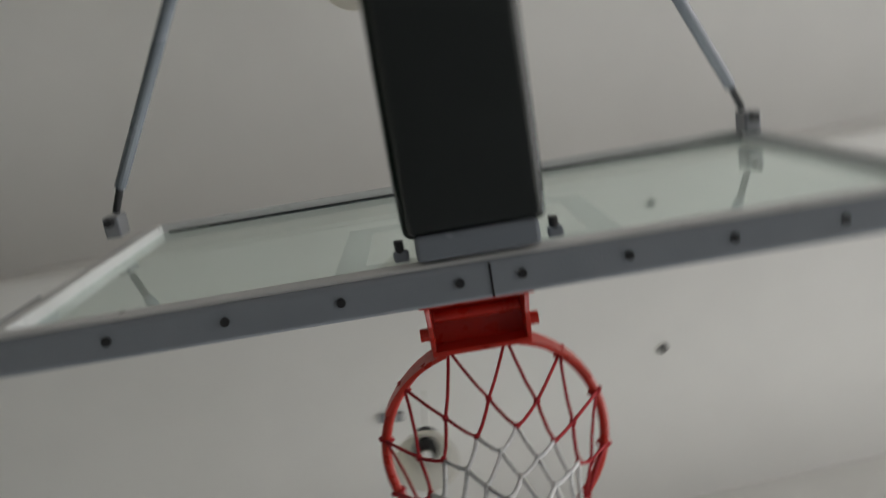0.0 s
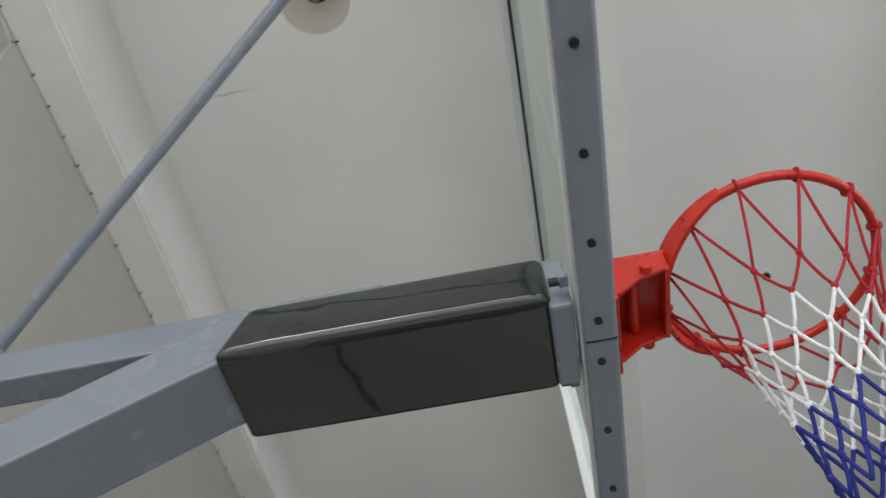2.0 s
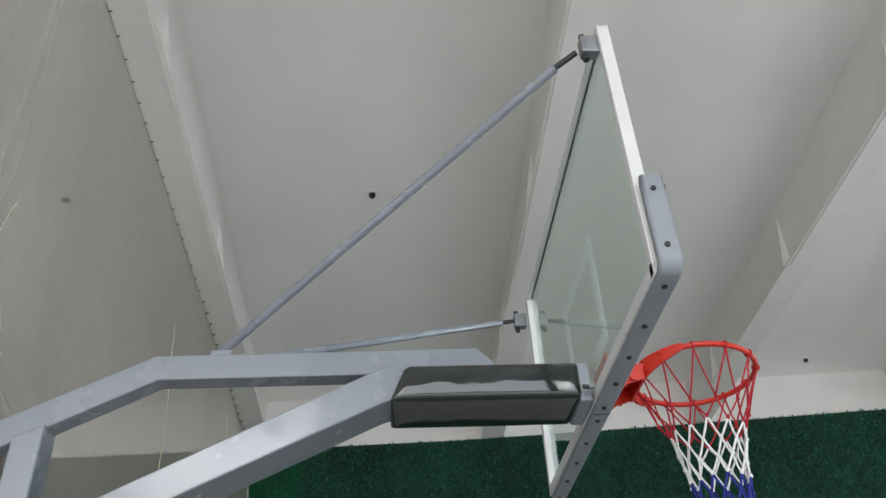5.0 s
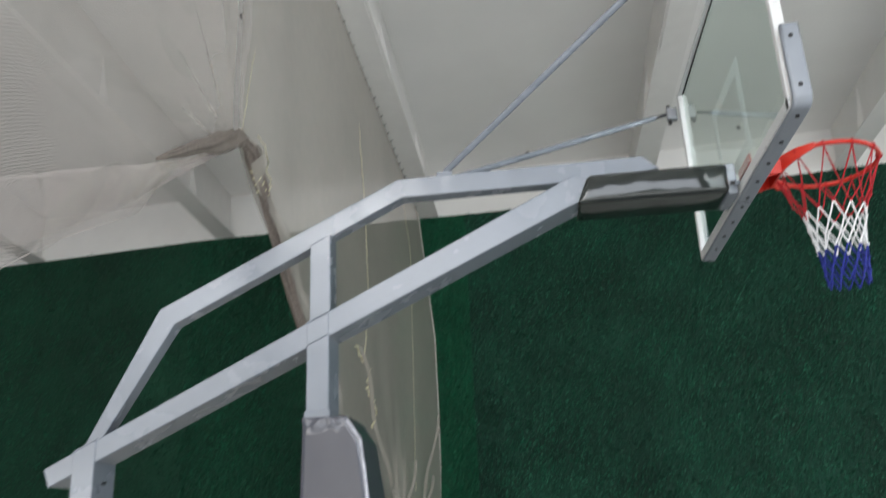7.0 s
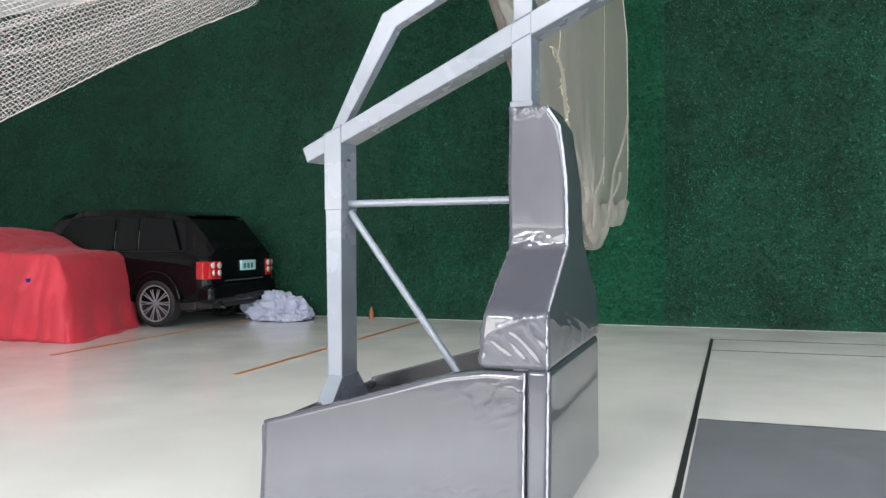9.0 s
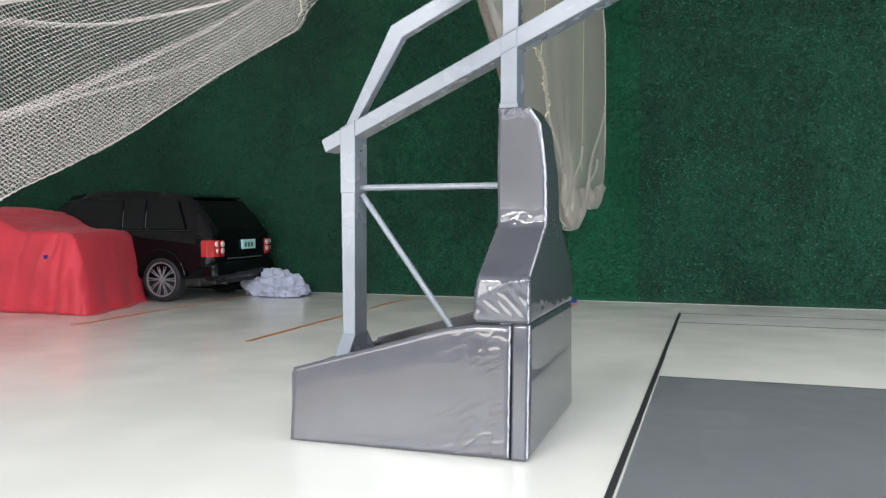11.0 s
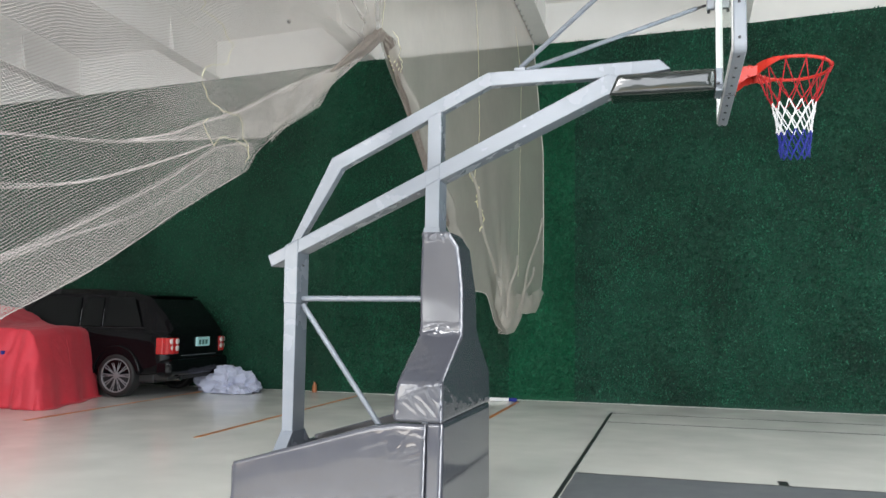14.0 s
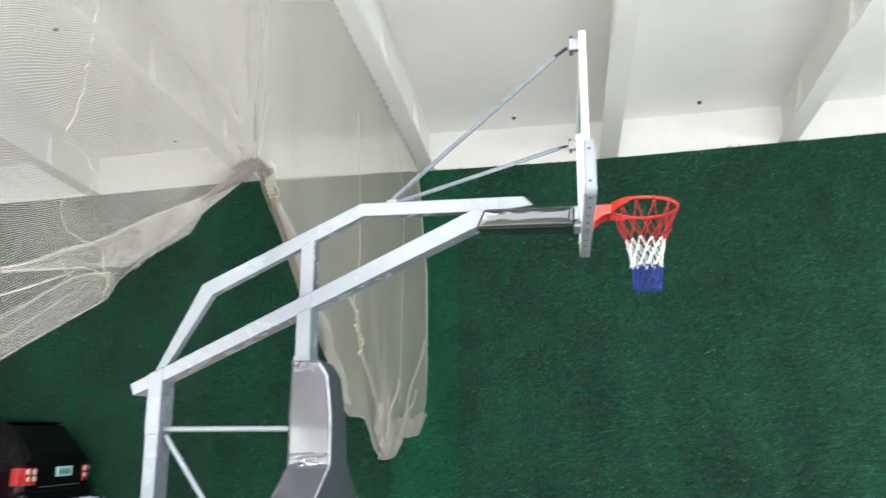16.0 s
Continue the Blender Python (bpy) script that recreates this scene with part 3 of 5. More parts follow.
bmesh.ops.bevel(bm, geom=list(bm.edges), offset=0.018, segments=4, affect="EDGES", profile=0.5)
weighted(part("corner_strip", bm, M_vinyl, stand, "", True))
part("gap_strip", box((-1.854, YN + 0.022, 0.02), (-1.838, YF - 0.022, 0.73), 0.004), M_rubber, stand, "dark gap between the pads")


def cover_loft():
    levels = [(0.745, -2.06, -1.748, YN, YF), (0.76, -2.07, -1.744, YN - 0.004, YF + 0.004), (0.97, -2.05, -1.748, YN, YF), (0.99, -2.045, -1.752, YN + 0.01, YF - 0.01),
              (1.265, -2.078, -1.765, -0.25, 0.22), (1.29, -2.076, -1.768, -0.238, 0.21), (1.6, -2.087, -1.775, -0.218, 0.18), (1.88, -2.085, -1.812, -0.203, 0.15), (1.985, -2.083, -1.88, -0.199, 0.13)]
    rows = []
    for a, b in zip(levels, levels[1:]):
        m = max(1, int((b[0] - a[0]) / 0.011))
        for k in range(m):
            t = k / m
            rows.append([a[q] + (b[q] - a[q]) * t for q in range(5)])
    rows.append(list(levels[-1]))
    verts, faces, per, flat = [], [], 6, 44
    for z, xa, xb, ya, yb in rows:
        r = 0.028
        ring = []
        arcs = ((xb - r, yb - r, 0), (xa + r, yb - r, 90), (xa + r, ya + r, 180), (xb - r, ya + r, 270))
        for q, (cx, cy, a0) in enumerate(arcs):
            for k in range(per):
                a = radians(a0 + 90 * k / (per - 1))
                ring.append((cx + r * math.cos(a), cy + r * math.sin(a), math.cos(a), math.sin(a)))
            nx, ny, n0 = arcs[(q + 1) % 4]
            a = radians(a0 + 90)
            p0, p1 = ring[-1][:2], (nx + r * math.cos(radians(n0)), ny + r * math.sin(radians(n0)))
            for k in range(1, flat):
                t = k / flat
                ring.append((p0[0] + (p1[0] - p0[0]) * t, p0[1] + (p1[1] - p0[1]) * t, math.cos(a), math.sin(a)))
        for n, (x, y, ux, uy) in enumerate(ring):
            crease = sum(g * max(0.0, 1 - abs(z - c) / w) for c, w, g in ((0.98, 0.09, 0.8), (1.275, 0.08, 0.6), (1.965, 0.05, 1.2), (0.80, 0.06, 0.4), (0.88, 0.15, 0.35), (1.13, 0.14, 0.25)))
            s = x - y
            k1 = max(0, 1 - abs(noise.noise((s * 2.2 + z, (z - 0.42 * s) * 13, 2.0)) * 2.8)) ** 3 + 0.6 * max(0, 1 - abs(noise.noise((s * 3.0 - z, (z + 0.8 * s) * 11, 7.0)) * 3.2)) ** 3
            out = 0.015 * crease * k1 * (0.25 if ux > 0.7 else 1) + 0.0018 * noise.noise((x * 5, y * 5, z * 4))
            verts.append((x + ux * out, y + uy * out, z))
    n = len(ring)
    for i in range(len(rows) - 1):
        for k in range(n):
            kk = (k + 1) % n
            faces.append((i * n + k, i * n + kk, (i + 1) * n + kk, (i + 1) * n + k))
    faces.append(tuple((len(rows) - 1) * n + k for k in range(n)))
    faces.append(tuple(k for k in reversed(range(n))))
    return verts, faces


v, f = cover_loft()
cover = link_mesh("post_cover", v, f, M_vinyl, stand, "glossy grey vinyl post cover", True)


def edge_glint(points, r):
    """Pale tube painting a vinyl corner's highlight; it bulges and slackens along its way."""
    line = []
    for (a, b) in zip(points, points[1:]):
        a, b = Vector(a), Vector(b)
        m = max(2, int((b - a).length / 0.02))
        line += [a.lerp(b, k / m) + Vector((noise.noise((k * 0.7, a.z * 9, 1)), noise.noise((k * 0.7, a.z * 9, 5)), 0)) * 0.003 for k in range(m)]
    v, f = tube(line + [Vector(points[-1])], r, 8)
    link_mesh("edge_glint", v, f, M_edge_glint, stand, smooth=True)


edge_glint([(-1.757, YN + 0.005, 0.975), (-1.775, -0.238, 1.275)], 0.006)
edge_glint([(-1.775, -0.238, 1.275), (-1.783, -0.212, 1.6), (-1.82, -0.197, 1.88), (-1.888, -0.193, 1.98)], 0.0085)
edge_glint([(-1.752, YN * 1.055 + 0.010, 0.02), (-1.751, YN + 0.008, 0.735)], 0.0055)
edge_glint([(-1.757, YN + 0.006, 0.745), (-1.757, YN + 0.006, 0.965)], 0.006)
edge_glint([(-1.856, YN * 1.055 + 0.002, 0.02), (-1.856, YN, 0.728)], 0.0055)

# arm pad
def arm_pad_mesh():
    """A vinyl-covered foam box: rounded edges, faces that belly out a little."""
    bm = bmesh.new()
    bmesh.ops.create_cube(bm, size=2)
    bmesh.ops.subdivide_edges(bm, edges=list(bm.edges), cuts=31, use_grid_fill=True)
    for vert in bm.verts:
        p = vert.co.copy()
        c = Vector([math.copysign(1 - (1 - abs(q)) ** 1.5, q) if abs(q) < 1 else q for q in p])
        half = Vector((0.350, 0.133, 0.07))
        h = Vector((c[k] * half[k] for k in range(3)))
        inner = Vector([max(-half[k] + 0.02, min(half[k] - 0.02, h[k])) for k in range(3)])
        d = h - inner
        if d.length > 1e-6:
            h = inner + d.normalized() * 0.02
        side = abs(p.y) > 0.999
        belly = (1 - c.x ** 6) * (1 - c.z ** 2)
        if side:
            h.y += math.copysign(0.0065 * belly + 0.0012 * belly * noise.noise((c.x * 5, 2 * c.z, p.y * 3)), p.y)
        if abs(p.z) > 0.999:
            h.z += math.copysign(0.004 * (1 - c.x ** 6) * (1 - c.y ** 2) + 0.0004 * noise.noise((c.x * 4, c.y * 2, p.z)), p.z)
        h.x += 0.03 * (1 - c.x) / 2 * (1 + c.z)
        vert.co = h + Vector((-0.435, 0.006, 2.985))
    return bm


arm_pad = part("arm_pad", arm_pad_mesh(), M_vinyl_dark, stand, "glossy dark grey vinyl arm pad", True)

# ---- backboard ----
board = thing("backboard", "clear glass backboard with white frame and grey edge padding", "backboard", (0, 0, 0))
W, ZB, ZT = 0.93, 2.93, 3.98
glass = part("glass_pane", box((-0.012, -W + 0.01, ZB + 0.02), (0.0, W - 0.01, ZT - 0.02)), M_glass, board, "clear greenish glass")
glass.visible_shadow = False
part("frame_top", box((-0.038, -W, ZT - 0.012), (0.006, W, ZT), 0.003), M_alu, board)
part("frame_seal", box((-0.016, -W + 0.036, ZT - 0.019), (0.003, W - 0.036, ZT - 0.0125), 0.002), M_rubber, board, "thin black glass seal")
part("frame_bottom", box((-0.038, -W, ZB - 0.02), (0.006, W, ZB + 0.025), 0.004), M_alu, board)
for s in (-1, 1):
    y = s * W + (0.016 if s > 0 else 0)
    part("frame_side", box((-0.038, min(y, y - s * 0.035), ZB - 0.02), (0.006, max(y, y - s * 0.035), ZT), 0.004), M_alu, board)
for s in (-1, 1):
    y = -0.89 if s < 0 else 1.02
    part("corner_bracket", box((-0.10, y - 0.024, 3.86), (-0.036, y + 0.024, 3.94), 0.006), M_galv, board, "grey steel corner bracket")
    part("bracket_bolt", rod((-0.085, y, 3.835), (-0.085, y, 3.96), 0.012), M_dark, board)
# white aiming rectangle on the glass
L = 0.062
M_target = mat("white_glass_paint", (0.86, 0.86, 0.85), 0.5, scale=30, spread=0.02)
thin_paint(M_target, 0.5)
for lo, hi in (((-0.295, 3.05), (0.295, 3.05 + L)), ((-0.295, 3.45), (0.295, 3.45 + L)), ((-0.295, 3.05 + L), (-0.295 + L, 3.45)), ((0.295 - L, 3.05 + L), (0.295, 3.45))):
    part("target_line", box((0.001, lo[0], lo[1]), (0.003, hi[0], hi[1])), M_target, board, "white aiming line")
# padding along the bottom edge and round the lower corners
P0, P1 = -0.032, 0.04
OUT = 0.978


def pad_strip():
    """A rounded section swept down one side, along the bottom and up the other side."""
    path = []
    for s in (1, -1):
        half = [(s * OUT, z, s, 0.0) for z in (3.235, 3.1, 2.96)]
        for k in range(1, 8):
            a = radians(90 * k / 8)
            half.append((s * (OUT - 0.055 + 0.055 * math.cos(a)), 2.95 - 0.055 * math.sin(a), s * math.cos(a), -math.sin(a)))
        half.append((s * (OUT - 0.07), 2.895, 0.0, -1.0))
        path += half if s == 1 else half[::-1]
    sec, rad = [], 0.012
    for cx, cn, a0 in ((P1 - rad, -rad, 0), (P0 + rad, -rad, 90), (P0 + rad, -0.045 + 0.004, 180), (P1 - rad, -0.045 + 0.004, 270)):
        q = rad if a0 < 180 else 0.004
        for k in range(5):
            a = radians(a0 + 90 * k / 4)
            sec.append((cx + q * math.cos(a), cn + q * math.sin(a)))
    bm = bmesh.new()
    rings = [[bm.verts.new((sx, y + ny * sn, z + nz * sn)) for sx, sn in sec] for y, z, ny, nz in path]
    n = len(sec)
    for i in range(len(rings) - 1):
        for k in range(n):
            bm.faces.new((rings[i][k], rings[i][(k + 1) % n], rings[i + 1][(k + 1) % n], rings[i + 1][k]))
    bm.faces.new(rings[0])
    bm.faces.new(rings[-1])
    return bm


weighted(part("edge_pad", pad_strip(), M_pad, board, "grey foam edge padding", True))
part("pad_joint", box((P0 + 0.004, -0.010, 2.8935), (P1 - 0.004, -0.006, 2.90)), M_dark, board)
for y in (-0.885, -0.66, -0.456, -0.262, -0.065, 0.05, 0.268, 0.482, 0.70, 0.92):
    part("pad_screw", rod((0.0, y, 2.889), (0.0, y, 2.90), 0.0085, 12), M_dark, board)
for s in (-1, 1):
    for z in (2.975, 3.18):
        part("pad_screw", rod((0.0, s * (OUT - 0.006), z), (0.0, s * (OUT + 0.005), z), 0.0085, 12), M_dark, board)
part("mount_plate", box((-0.092, -0.11, 2.905), (-0.044, 0.12, 3.06), 0.008), M_stand, board, "grey steel mounting box")
for y in (-0.14, 0.15):
    part("mount_ear", box((-0.066, y - 0.016, 2.936), (-0.045, y + 0.013, 2.952), 0.004), M_stand, board)
    part("mount_bolt", rod((-0.085, y, 2.945), (-0.05, y, 2.945), 0.009), M_dark, board)

# ---- hoop ----
hoop = thing("hoop", "orange-red steel basketball rim fixed to the backboard", "hoop", (0, 0, 0))
RX, RY, RZ, RR = 0.402, 0.024, 3.06, 0.233
SAG_X, SAG_Y = -0.03, -0.06  # the bent ring droops a little at its front and far side
ring = [(RX + RR * math.cos(a), RY + RR * math.sin(a), RZ) for a in (2 * math.pi * k / 72 for k in range(72))]
v, f = tube(ring, 0.0105, 12, True)
link_mesh("rim", v, f, M_rim, hoop, smooth=True)
# flared neck plates running onto the ring
for s in (-1, 1):
    verts, faces = [], []
    n = 12
    for i in range(n + 1):
        a = math.pi - s * radians(18 + 46 * i / n)
        d = 0.052 * (1 - i / n) ** 0.8 + 0.012
        c, q = math.cos(a), math.sin(a)
        verts += [(RX + (RR + 0.012) * c, RY + (RR + 0.012) * q, RZ + 0.012), (RX + (RR + 0.012) * c, RY + (RR + 0.012) * q, RZ - d),
                  (RX + (RR + 0.003) * c, RY + (RR + 0.003) * q, RZ - d), (RX + (RR + 0.003) * c, RY + (RR + 0.003) * q, RZ + 0.012)]
    for i in range(n):
        for k in range(4):
            faces.append((i * 4 + k, i * 4 + (k + 1) % 4, i * 4 + 4 + (k + 1) % 4, i * 4 + 4 + k))
    faces += [(3, 2, 1, 0), tuple(n * 4 + k for k in range(4))]
    link_mesh("rim_wing", verts, faces, M_rim, hoop)
part("top_plate", box((0.035, RY - 0.10, 3.055), (0.178, RY + 0.10, 3.067), 0.003), M_rim, hoop)
for s in (-1, 1):
    y = RY + s * 0.096
    part("side_plate", prism([(0.035, 2.945), (0.06, 2.95), (0.105, 2.985), (0.172, 3.005), (0.172, 3.056), (0.035, 3.056)], y - 0.005, y + 0.005, 0.002), M_rim, hoop)
part("front_plate", box((0.163, RY - 0.10, 3.0), (0.174, RY + 0.10, 3.056), 0.002), M_rim, hoop)
part("back_plate", box((0.041, RY - 0.11, 2.925), (0.05, RY + 0.11, 3.11), 0.003), M_rim, hoop)
part("spring", rod((0.10, RY - 0.085, 3.03), (0.10, RY + 0.085, 3.03), 0.012, 14), M_rim, hoop)
for s in (-1, 1):
    part("hinge_bolt", rod((0.125, RY + s * 0.10, 3.005), (0.125, RY + s * 0.118, 3.005), 0.013, 10), M_rim, hoop)
    part("top_bolt", rod((0.13, RY + s * 0.06, 3.065), (0.13, RY + s * 0.06, 3.08), 0.013, 10), M_rim, hoop)

tilt = Matrix(((1, 0, 0, 0), (0, 1, 0, 0), (SAG_X, SAG_Y, 1, -SAG_X * RX - SAG_Y * RY), (0, 0, 0, 1)))
for ob in hoop.children:
    if ob.name.startswith("rim"):
        ob.data.transform(tilt)


def hoop_net():
    net = thing("hoop_net", "red, white and blue knotted cord basketball net", "net", (0, 0, 0))
    rows = [(3.048, 0.233, 0), (2.893, 0.172, 0.5), (2.828, 0.141, 0), (2.762, 0.126, 0.5), (2.70, 0.115, 0), (2.638, 0.106, 0.5), (2.58, 0.10, 0), (2.52, 0.096, 0.5), (2.462, 0.092, 0)]
    n = 12
    rng = random.Random(4)
    grid = []
    for i, (z, r, off) in enumerate(rows):
        row = []
        for k in range(n):
            a = 2 * math.pi * (k + off) / n + 0.22
            j = 0.004 if 0 < i else 0
            sway = max(0, 3.0 - z) * 0.02
            row.append(Vector((RX + r * math.cos(a) + rng.uniform(-j, j) + sway * 0.3, RY + r * math.sin(a) + rng.uniform(-j, j), z + rng.uniform(-j, j) * 1.6 + (SAG_X * math.cos(a) + SAG_Y * math.sin(a)) * r * max(0.0, 1 - i / 3))))
        grid.append(row)
    mats = [M_red, M_red, M_white, M_white, M_white, M_blue, M_blue, M_blue]
    for i in range(len(rows) - 1):
        for k in range(n):
            p = grid[i][k]
            ks = (k, (k - 1) % n) if rows[i][2] == 0 else (k, (k + 1) % n)
            for m in ks:
                q = grid[i + 1][m]
                axis = Vector((RX, RY, (p.z + q.z) / 2))
                midp = (p + q) / 2
                bow = (midp - axis) * -0.02 + Vector((0, 0, -0.004))
                pts = [p, p.lerp(q, 0.3) + bow * 0.8, p.lerp(q, 0.65) + bow, q]
                v, f = tube(pts, 0.0034 if i < 2 else 0.0042, 6)
                link_mesh("cord", v, f, mats[i], net, smooth=True)
        if i:
            for k in range(n):
                bm = bmesh.new()
                bmesh.ops.create_icosphere(bm, subdivisions=1, radius=0.0078, matrix=Matrix.Translation(grid[i][k]) @ Matrix.Diagonal((1, 1, 1.25, 1)))
                part("knot", bm, mats[i - 1], net, smooth=True)
    for k in range(n):
        p = grid[0][k]
        a = math.atan2(p.y - RY, p.x - RX)
        loop = [(RX + (RR + 0.0135 * math.cos(b)) * math.cos(a), RY + (RR + 0.0135 * math.cos(b)) * math.sin(a), RZ + RR * (SAG_X * math.cos(a) + SAG_Y * math.sin(a)) + 0.0135 * math.sin(b)) for b in (2 * math.pi * j / 10 for j in range(10))]
        v, f = tube(loop, 0.004, 6, True)
        link_mesh("loop", v, f, M_red, net, smooth=True)


hoop_net()

# ---- hall net hung from the roof beam ----
HOOK_X = -2.60


NEAR_HEM = [(-4.6, 0.85), (-3.5, 1.29), (-3.24, 1.41), (-3.04, 1.49), (-2.77, 1.61), (-2.5, 1.755), (-2.21, 1.91), (-1.91, 2.06), (-1.59, 2.21), (-1.47, 2.33), (-1.14, 2.56), (-0.75, 2.79), (-0.57, 3.04), (-0.29, 3.22), (0.08, 3.48), (0.2, 3.56)]
FAR_HEM = [(0.2, 3.56), (0.53, 3.3), (1.14, 2.85), (1.85, 2.42), (2.95, 1.66), (3.7, 1.66), (4.0, 1.55), (4.35, 1.26), (4.6, 1.15), (4.95, 1.14), (5.2, 1.27), (5.6, 1.42), (6.3, 1.40), (6.9, 1.46), (7.2, 1.8), (7.5, 2.3)]


def hang(y):
    """How far out the net hangs: plumb under its hooks, drawn in towards the knot."""
    return interp(y, [(-1.2, -2.71), (0.2, -2.57), (0.9, -2.54), (4.6, -2.52), (7.45, -2.42)])


def fold(y, v):
    """Sideways hang of the net: y along the beam, v from 0 at the hooks to 1 at the hem."""
    w = 0.05 * math.sin(3.1 * y + 1.2) + 0.035 * math.sin(7.3 * y + 2.0 * v) + 0.02 * math.sin(13.0 * y - 3.0 * v)
    return w * (0.15 + 0.85 * v)


def smooth(line, times=3):
    """Round off a broken line of (y, z)."""
    for _ in range(times):
        out = [line[0]]
        for (a, b), (c, d) in zip(line, line[1:]):
            out += [(0.75 * a + 0.25 * c, 0.75 * b + 0.25 * d), (0.25 * a + 0.75 * c, 0.25 * b + 0.75 * d)]
        line = out + [line[-1]]
    return line


def net_band(upper, lower, step, shift, seed, bulge=0.04, wide=1.0, ruffle=0.0):
    """A folded-over strip of net between two lines of (y, z)."""
    nodes, index, pairs = [], {}, []
    y0, y1 = upper[0][0], upper[-1][0]
    cols = int((y1 - y0) / (step * wide))
    for i in range(cols + 1):
        y = y0 + (y1 - y0) * i / cols
        hi, lo = interp(y, upper), interp(y, lower)
        hi += ruffle * max(0.0, noise.noise((y * 5.0, seed, 0.0)) + 0.6 * noise.noise((y * 13.0, seed, 3.0)))
        rows = max(2, int((hi - lo) / (step / wide) + 0.5))
        for j in range(rows + 1):
            if (i + j) % 2 == 0:
                v = j / rows
                index[(i, j)] = len(nodes)
                wave = 0.012 * noise.noise((y * 2.2, v * 1.5, seed)) * (1 - v)
                nodes.append((hang(y) + shift + bulge * math.sin(math.pi * v) + 0.01 * math.sin(3 * y + seed), y, hi + (lo - hi) * v + wave))
    for (i, j), a in index.items():
        for di in (-1, 1):
            b = index.get((i + di, j + 1))
            if b is not None:
                pairs.append((a, b))
    return nodes, pairs


def below(line, gap):
    n = len(line) - 1
    return [(y, z - gap * (0.1 + 0.9 * math.sin(math.pi * min(1, 0.25 + 0.75 * k / n)))) for k, (y, z) in enumerate(line)]


def net_sheet(y0, y1, hem, step, lift0=0.0, shift=0.0, top=None, wob=1.0, wide=1.0):
    """Diamond net between the hook line (or a given top line) and the hem."""
    cols = int((y1 - y0) / (step * wide))
    step = step / wide
    nodes, index = [], {}
    for i in range(cols + 1):
        y = y0 + (y1 - y0) * i / cols
        lo = interp(y, hem) + lift0
        hi = (rafter_z(y) - 0.02) if top is None else interp(y, hem) + top
        rows = max(2, int((hi - lo) / step))
        for j in range(rows + 1):
            if (i + j) % 2:
                continue
            v = j / rows
            z = hi - step * j if j < rows else lo
            dy = 0.015 * math.sin(9 * z + 2 * y) * wob
            index[(i, j)] = len(nodes)
            if wob > 0.5:
                slack = 0.10 * math.sin(math.pi * v) * min(1, (hi - lo) / 1.5)
                dy += slack * noise.noise((y * 1.1, z * 1.1, 4.0))
                z += slack * (noise.noise((y * 1.1, z * 1.1, 9.0)) + 0.35 * noise.noise((y * 3.0, z * 3.0, 2.0)))
                # drawn together towards the two places where the ropes tie it up
                for yk, zk in ((-1.7, 2.42), (-1.9, 2.26)):
                    z += (zk - z) * 0.42 * math.exp(-((y - yk) / 0.75) ** 2 - ((z - zk) / 0.55) ** 2) * math.sin(math.pi * min(1, 1.6 * (1 - v)) / 2)
            nodes.append((HOOK_X + (hang(y) - HOOK_X) * min(1, 2 * v) + shift + fold(y, v) * wob * (1 - 0.9 * v ** 4), y + dy, z))
    pairs = []
    for (i, j), a in index.items():
        for di in (-1, 1):
            b = index.get((i + di, j + 1))
            if b is not None:
                pairs.append((a, b))
    return nodes, pairs


hall_net = thing("hall_net", "off-white sports net hung from the roof beam and tied up", "net", (0, 0, 0))
n, p = net_sheet(-4.0, 0.2, NEAR_HEM, 0.0096, wob=0.8, wide=1.36)
v, q = ribbons(n, p, 0.0008)
array_mesh("near_mesh", v, q, M_mesh, hall_net)["kind"] = "stuff"
HEM_FLAP = [(-4.0, 1.40), (-3.49, 1.57), (-3.21, 1.66), (-2.85, 1.82), (-2.4, 2.03), (-2.06, 2.22), (-1.88, 2.31), (-1.55, 2.38)]
CREASE_LOW = [(-4.0, 1.35), (-3.5, 1.54), (-3.22, 1.65), (-2.9, 1.76), (-2.54, 1.86), (-2.26, 2.01), (-1.95, 2.19)]
CREASE_MID = [(-4.0, 1.78), (-3.49, 1.85), (-3.21, 1.89), (-2.86, 1.97), (-2.41, 2.12), (-1.98, 2.29)]
CREASE_TOP = [(-3.5, 2.04), (-3.04, 2.11), (-2.75, 2.15), (-2.13, 2.29), (-1.82, 2.36)]
TOP_FLAP = [(-2.65, 2.18), (-2.3, 2.29), (-2.06, 2.4), (-1.74, 2.52), (-1.33, 2.73), (-0.91, 2.94), (-0.53, 3.12), (-0.22, 3.3), (0.05, 3.5)]
TOP_FLAP_LOW = [(-2.65, 2.17), (-2.13, 2.285), (-1.82, 2.35), (-1.4, 2.44), (-1.05, 2.65), (-0.7, 2.9), (-0.25, 3.25), (0.05, 3.47)]
